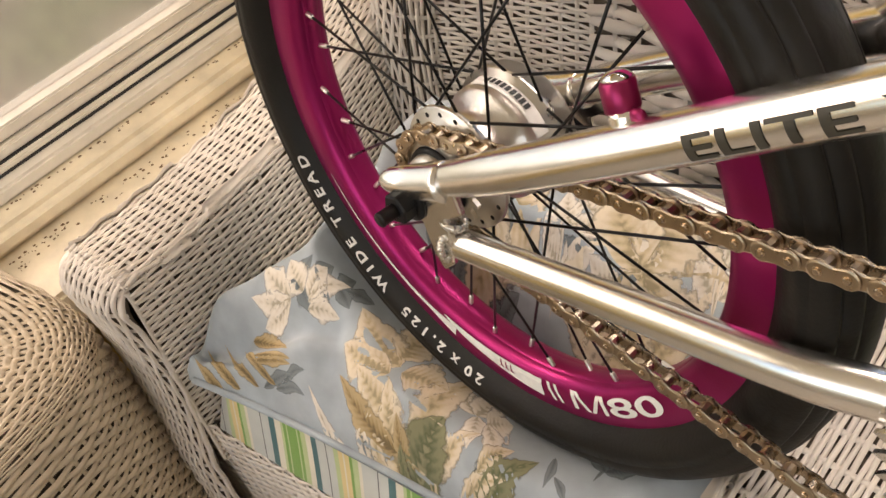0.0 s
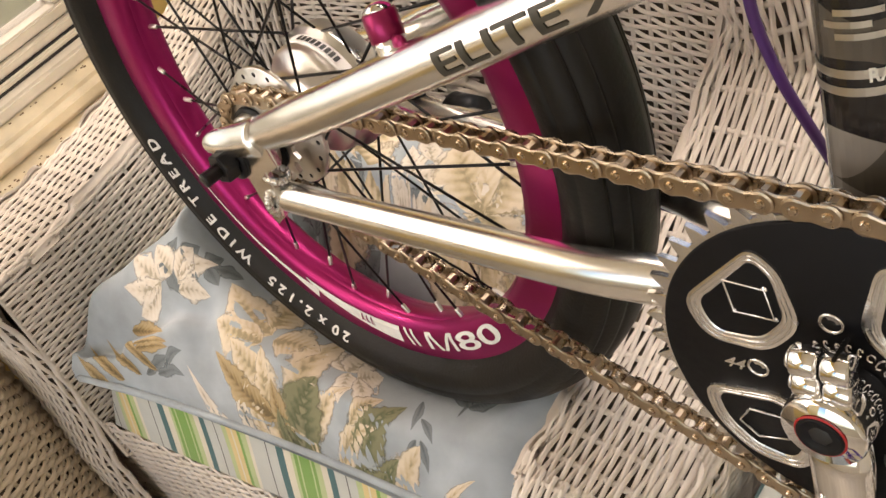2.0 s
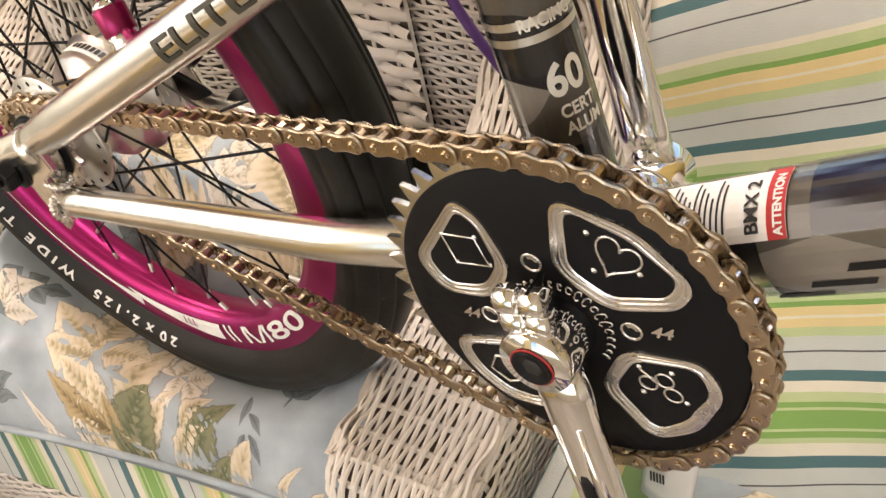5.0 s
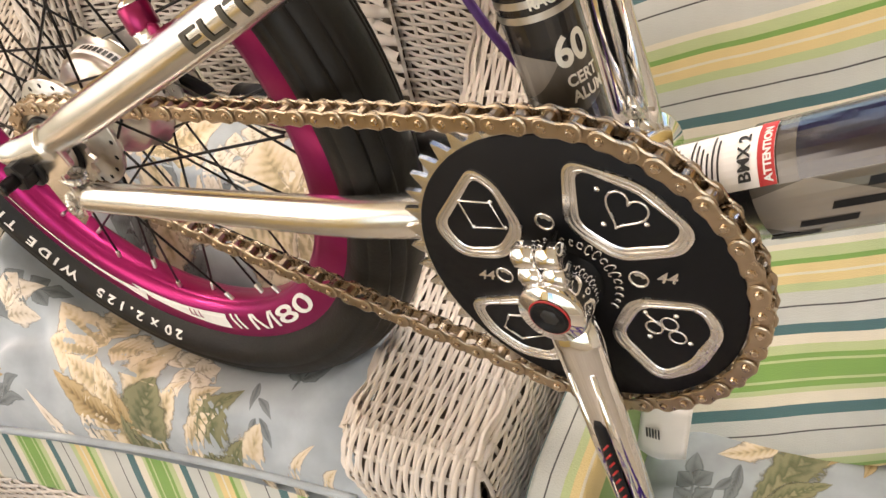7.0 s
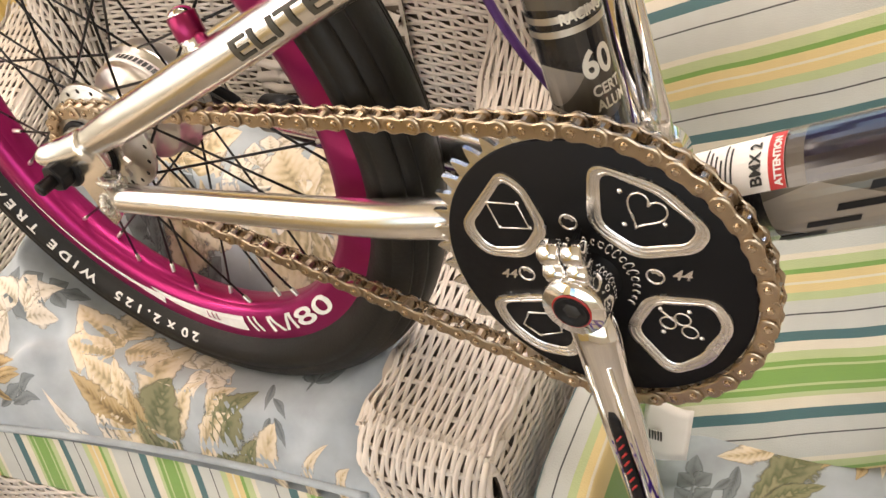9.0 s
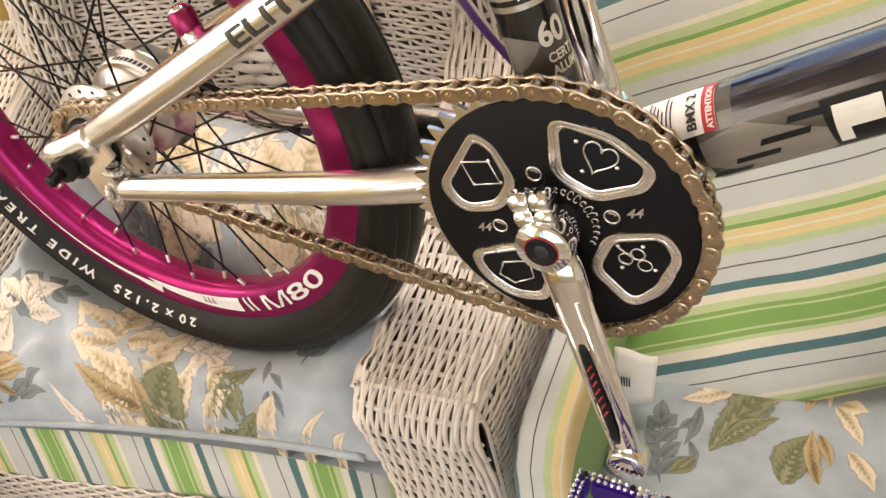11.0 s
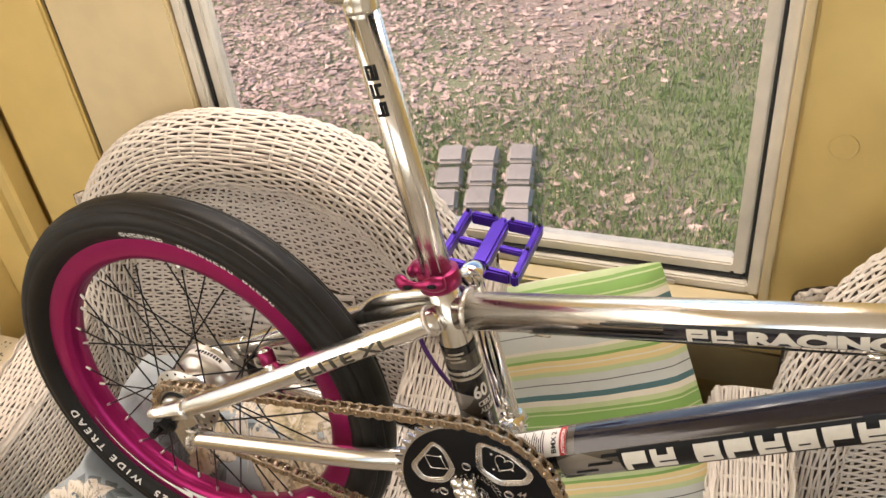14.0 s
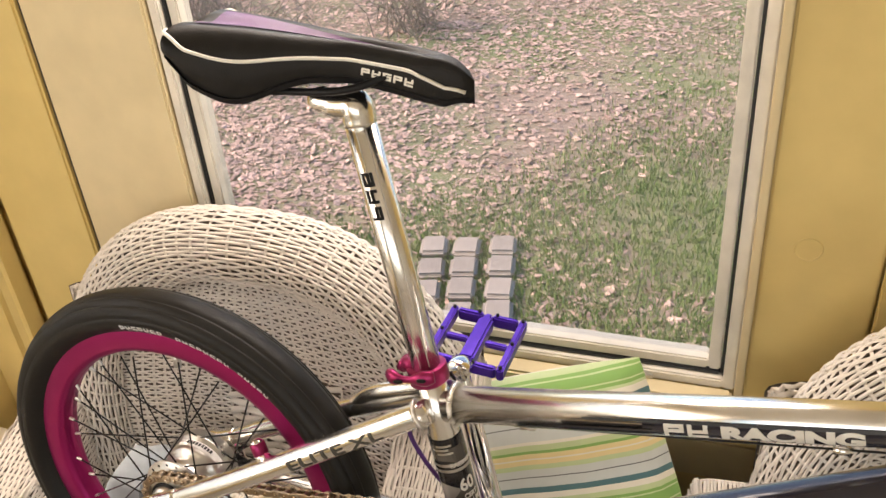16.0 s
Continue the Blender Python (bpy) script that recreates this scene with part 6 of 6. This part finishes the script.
# cranks and pedals
TIP = Vector((0.4185, 0, -0.192))
dcr = Vector((TIP.x - BB[0], 0, TIP.z - BB[1])).normalized()
side_v = Vector((0, 1, 0)).cross(dcr)
CL = math.hypot(TIP.x - BB[0], TIP.z - BB[1])


def crank(s, name, label):
    """s = -1: the drive side. The arm runs from the spindle to the pedal eye, with a slot and a pinch clamp."""
    y0 = -0.059 if s < 0 else 0.062
    di = dcr if s < 0 else -dcr
    o = Vector((BB[0], y0, BB[1]))
    cr = bp(name, sweep([o + Vector((0, -0.014, 0)), o + Vector((0, -0.012, 0)), o + Vector((0, 0.012, 0)), o + Vector((0, 0.014, 0))], [0.0165, 0.0175, 0.0175, 0.0165], 36, up=(1, 0, 0)), CHROME, None, label)
    pts = [o + di * t + Vector((0, s * 0.010 * t / CL, 0)) for t in (0.008, 0.03, 0.07, 0.12, CL - 0.010, CL - 0.003)]
    bp("arm", sweep(pts, [0.0130, 0.0138, 0.0130, 0.0122, 0.0115, 0.0095], 28, squash=0.66, up=(0, 1, 0)), CHROME, cr)
    for q in (-1, 1):
        ridge = [o + di * t + side_v * q * w + Vector((0, s * (0.0068 + 0.010 * t / CL), 0)) for t, w in ((0.045, 0.0062), (0.10, 0.0058), (0.155, 0.0052))]
        bp("arm_ridge", sweep(ridge, [0.0018, 0.0024, 0.0018], 10), CHROME, cr)
    slot = [o + di * t + Vector((0, s * (0.0084 + 0.010 * t / CL), 0)) for t in (0.078, 0.084, 0.162, 0.168)]
    bp("slot", sweep(slot, [0.002, 0.0036, 0.0036, 0.002], 12, squash=0.25), BLACK, cr, "dark slot in the arm")
    mk = [sweep([o + di * t + Vector((0, s * (0.0096 + 0.010 * t / CL), 0)) - side_v * 0.002, o + di * (t + 0.005) + Vector((0, s * (0.0096 + 0.010 * t / CL), 0)) + side_v * 0.002], 0.0007, 6) for t in [0.095 + 0.0068 * i for i in range(7)]]
    bp("slot_marks", merge(*mk), RED_INK, cr, "red marks in the slot")
    e = o + di * CL + Vector((0, s * 0.011, 0))
    bp("pedal_eye", sweep([e + Vector((0, -0.009, 0)), e + Vector((0, -0.0075, 0)), e + Vector((0, 0.0075, 0)), e + Vector((0, 0.009, 0))], [0.0125, 0.0138, 0.0138, 0.0125], 28, up=(1, 0, 0)), CHROME, cr)
    # split pinch clamp: two barrels across the arm, each with a bolt
    for t in (0.0180, 0.0295):
        c = o - di * t + Vector((0, s * 0.004, 0))
        for a0, a1 in ((-0.0118, -0.0010), (0.0010, 0.0118)):
            bp("pinch_barrel", sweep([c + side_v * a0, c + side_v * (a0 + 0.001), c + side_v * (a1 - 0.001), c + side_v * a1], [0.0060, 0.0069, 0.0069, 0.0060], 24, up=(0, 1, 0)), CHROME, cr)
        b_ = bp("pinch_bolt", sweep([c + side_v * 0.0119, c + side_v * 0.0133], [0.0052, 0.0048], 20, up=(0, 1, 0)), CHROME, cr)
        bp("bolt_socket", sweep([c + side_v * 0.0134, c + side_v * 0.0138], 0.0030, 6, up=(0, 1, 0)), BLACK, b_)
    bp("clamp_slot", bevel_box(-0.001, 0.001, -0.007, 0.007, -0.014, 0.014, 0.0004), BLACK, cr).matrix_basis = Matrix.Translation(o - di * 0.024) @ Matrix.Rotation(math.atan2(di.x, -di.z), 4, 'Y')
    f = o + Vector((0, s * 0.0142, 0))
    bp("spindle_cap", lathe([(0.0098, 0.0002 * s), (0.0098, 0.0016 * s), (0.0090, 0.0022 * s), (0.0080, 0.0010 * s), (0.0, 0.0006 * s)], 36, centre=tuple(f)), BLACK, cr, "black spindle cap")
    bp("cap_seal", lathe([(0.0099, 0.0008 * s), (0.0103, 0.0014 * s), (0.0108, 0.0006 * s)], 36, centre=tuple(f)), RED_INK, cr)
    bp("cap_socket", lathe([(0.0, 0.0012 * s), (0.0045, 0.0012 * s), (0.0050, 0.0008 * s)], 6, centre=tuple(f)), TEXT_INK, cr)
    return e


e_near = crank(-1, "crank", "chromed crank arm with a pinch clamp")
e_far = crank(1, "crank", "chromed crank arm behind the frame")
bp("spindle", sweep([(BB[0], -0.06, BB[1]), (BB[0], 0.06, BB[1])], 0.0115, 20), CHROME)


def pedal(name, m, body_mat, label, jewelled):
    pd = part(name, bevel_box(-0.006, 0.006, -0.050, 0.050, -0.0075, 0.0075, 0.003), body_mat, bike, label)
    pd.matrix_basis = m
    for x in (-0.046, 0.046):
        part("cage_side", bevel_box(x - 0.0045, x + 0.0045, -0.050, 0.050, -0.0085, 0.0085, 0.002), body_mat, pd)
    for y in (-0.045, 0.045):
        for x0_, x1_ in ((-0.040, -0.0065), (0.0065, 0.040)):
            part("cage_bar", bevel_box(x0_, x1_, y - 0.0042, y + 0.0042, -0.0085, 0.0085, 0.002), body_mat, pd)
    part("centre_block", bevel_box(-0.0095, 0.0095, -0.040, 0.040, -0.0095, 0.0095, 0.003), body_mat, pd)
    for x0_, x1_ in ((-0.040, -0.0115), (0.0115, 0.040)):
        part("cross_bar", bevel_box(x0_, x1_, -0.004, 0.004, -0.004, 0.004, 0.0015), body_mat, pd)
    for x, y in ((-0.046, -0.045), (-0.046, 0.045), (0.046, -0.045), (0.046, 0.045), (-0.046, 0), (0.046, 0), (-0.012, -0.046), (0.012, -0.046), (-0.012, 0.046), (0.012, 0.046)):
        part("pin", mesh_from("pin", *lathe([(0, 0.0115), (0.0022, 0.0115), (0.0024, 0.008)], 8, "z", centre=(x, y, 0))), BLACK, pd)
    return pd, jewelled


far_m = Matrix.Translation(e_far + Vector((-0.002, 0.062, -0.002))) @ pose(0, 0, 0, 9, 4, 0) @ Matrix.Scale(0.92, 4)
p_far, _ = pedal("pedal", far_m, PURPLE, "purple anodised platform pedal", False)
bp("pedal_axle", sweep([e_far, e_far + Vector((0, 0.02, 0))], 0.0065, 16), CHROME)
near_m = Matrix.Translation(e_near + Vector((0.018, -0.062, -0.018))) @ pose(0, 0, 0, -6, 4, 0)
p_near, _ = pedal("pedal", near_m, PURPLE, "purple platform pedal set with clear stones", True)
bp("pedal_axle", sweep([e_near, e_near + Vector((0, -0.02, 0))], 0.0065, 16), CHROME)
gems = []
for i in range(22):
    for j in range(22):
        x, y = -0.050 + i * 0.00476, -0.049 + j * 0.00467
        if abs(x) > 0.041 or abs(y) > 0.040 or abs(x) < 0.010:
            gems.append(lathe([(0, 0.0105), (0.0012, 0.0102), (0.0020, 0.0088)], 6, "z", centre=(x, y, 0)))
        if abs(y + 0.049) < 0.001:
            for z in (-0.005, 0.0, 0.005):
                gems.append(lathe([(0, -0.0520), (0.0012, -0.0515), (0.0020, -0.0502)], 6, "y", centre=(x, 0, z)))
part("stone_trim", mesh_from("stone_trim", *merge(*gems), smooth=False), CHROME, p_near, "rows of small clear stones", kind="stuff")


# ---- the other cushions, between the two armchairs ----
bench = thing("side_table", "low dark table under the loose cushions", "table", RECLINE)
part("tabletop", bevel_box(-0.005, 0.28, 0.16, 0.60, 0.40, 0.43, 0.006), BLACK, bench)
for x, y in ((0.03, 0.18), (0.26, 0.18), (0.03, 0.58), (0.26, 0.58)):
    part("leg", mesh_from("leg", *sweep([RECLINE.inverted() @ Vector((x, y - 0.045, 0)), (x, y, 0.40)], 0.014, 10)), BLACK, bench)
tagged(part("striped_cushion", mesh_from("striped_cushion", *pad(0.038, 0.285, 0.15, 0.60, 0.43, 0.574, edge=5)), STRIPE_X), "striped cotton cushion on the low table", "cushion").matrix_world = RECLINE

squeezed = part("striped_cushion", mesh_from("striped_cushion", *pad(0.122, 0.1785, 0.207, 0.60, 0.430, 0.716, 24, 24, edge=5)), STRIPE_X)
squeezed.matrix_world = RECLINE @ pose(-0.1315, 0, 0)
tagged(squeezed, "striped cotton cushion squeezed beside the armchair", "cushion")


def pillow2_top(x, y):
    u, v = (x - 0.178) / 0.140, (y - 0.38) / 0.21
    k = np.clip((1 - np.abs(u) ** 6), 0, 1) * np.clip((1 - np.abs(v) ** 6), 0, 1)
    return 0.577 + 0.052 * k ** 0.5 + 0.004 * np.sin(22 * x + 15 * y)


def pillow2_mesh():
    nx, ny = 90, 110
    V, F_ = [], []
    for i in range(nx + 1):
        for j in range(ny + 1):
            x, y = 0.178 + 0.140 * (2 * i / nx - 1), 0.38 + 0.21 * (2 * j / ny - 1)
            V.append((x, y, float(pillow2_top(np.array(x), np.array(y)))))
    k = len(V)
    F_ = [(i * (ny + 1) + j, (i + 1) * (ny + 1) + j, (i + 1) * (ny + 1) + j + 1, i * (ny + 1) + j + 1) for i in range(nx) for j in range(ny)]
    V += [(x, y, 0.5735) for x, y, z in V]
    F_ += [tuple(q + k for q in f[::-1]) for f in F_[:]]
    return V, F_


pil2 = tagged(part("floral_cushion", mesh_from("floral_cushion", *pillow2_mesh()), PILLOW), "pale blue floral cotton cushion on the low table", "cushion")
pil2.matrix_world = RECLINE

FL2_LEAF = [(0.132, 0.306, 0.124, 0.03, 59), (0.19, 0.29, 0.057, 0.029, 74), (0.138, 0.313, 0.06, 0.018, 44), (0.122, 0.299, 0.027, 0.015, -134)]
FL2_CREAM = [(0.205, 0.425, 0.041, 0.01, -131), (0.206, 0.419, 0.031, 0.011, -39), (0.208, 0.425, 0.042, 0.009, -79), (0.227, 0.442, 0.038, 0.011, 65), (0.227, 0.442, 0.02, 0.009, -53), (0.222, 0.38, 0.035, 0.013, -57), (0.227, 0.381, 0.017, 0.013, -3), (0.142, 0.374, 0.039, 0.015, -152), (0.234, 0.337, 0.032, 0.013, -56), (0.253, 0.447, 0.032, 0.009, 93)]
FL2_OCHRE = [(0.2, 0.433, 0.039, 0.011, -130), (0.203, 0.424, 0.063, 0.011, -117), (0.204, 0.393, 0.026, 0.009, -99), (0.203, 0.424, 0.026, 0.008, 90), (0.216, 0.298, 0.054, 0.013, 100), (0.212, 0.347, 0.032, 0.011, -70)]
FL2_SLATE = [(0.118, 0.349, 0.042, 0.01, -99), (0.115, 0.336, 0.018, 0.007, -130), (0.115, 0.313, 0.027, 0.007, -70), (0.068, 0.271, 0.044, 0.009, 125)] + sprig(0.10, 0.27, 0.06, 100, 4, 0.022)
CLOTH = cloth(pil2)
print_leaves("slate_print", FL2_SLATE, CLOTH, SLATE, pil2, lift=0.0002)
print_leaves("leaf_print", FL2_LEAF, CLOTH, LEAF, pil2, lift=0.0004)
print_leaves("ochre_print", FL2_OCHRE, CLOTH, OCHRE, pil2, lift=0.0006)
print_leaves("cream_print", FL2_CREAM, CLOTH, CREAM, pil2, lift=0.0008, grow=1.2)

# the striped pillow that leans upright behind the frame
V, F_ = pad(-0.185, 0.185, -0.215, 0.215, -0.05, 0.05, 30, 36, 2.6, 0.5)
up = part("striped_pillow", mesh_from("striped_pillow", [(x, -z - 0.15 * max(0.0, (0.185 - x) / 0.37) * max(0.0, (0.03 - y) / 0.245) ** 1.2, y) for x, y, z in V], F_), STRIPE_Z)
up.matrix_world = pose(0.092, 0.530, 0.734, -26, -25, -2)
tagged(up, "striped green and blue cotton pillow leaning against the wall", "pillow")
tag = part("care_tag", mesh_from("care_tag", *grid_mesh(lambda u, v: (0.047 + 0.036 * u, 0.350 - 0.003 * math.sin(u * 3) - 0.022 * v, 0.692 - 0.040 * v + 0.003 * math.sin(u * 5 + v * 3)), 8, 6)), PAPER)
bars = [box(0.053 + 0.0022 * k, 0.0542 + 0.0022 * k, 0.332, 0.3325, 0.664, 0.676) for k in range(5)]
part("barcode", mesh_from("barcode", *merge(*bars), smooth=False), TEXT_INK, tag)
tag.modifiers.new("thickness", 'SOLIDIFY').thickness = 0.0006
tag.matrix_world = RECLINE
tagged(tag, "white paper care tag hanging from a cushion", "tag")
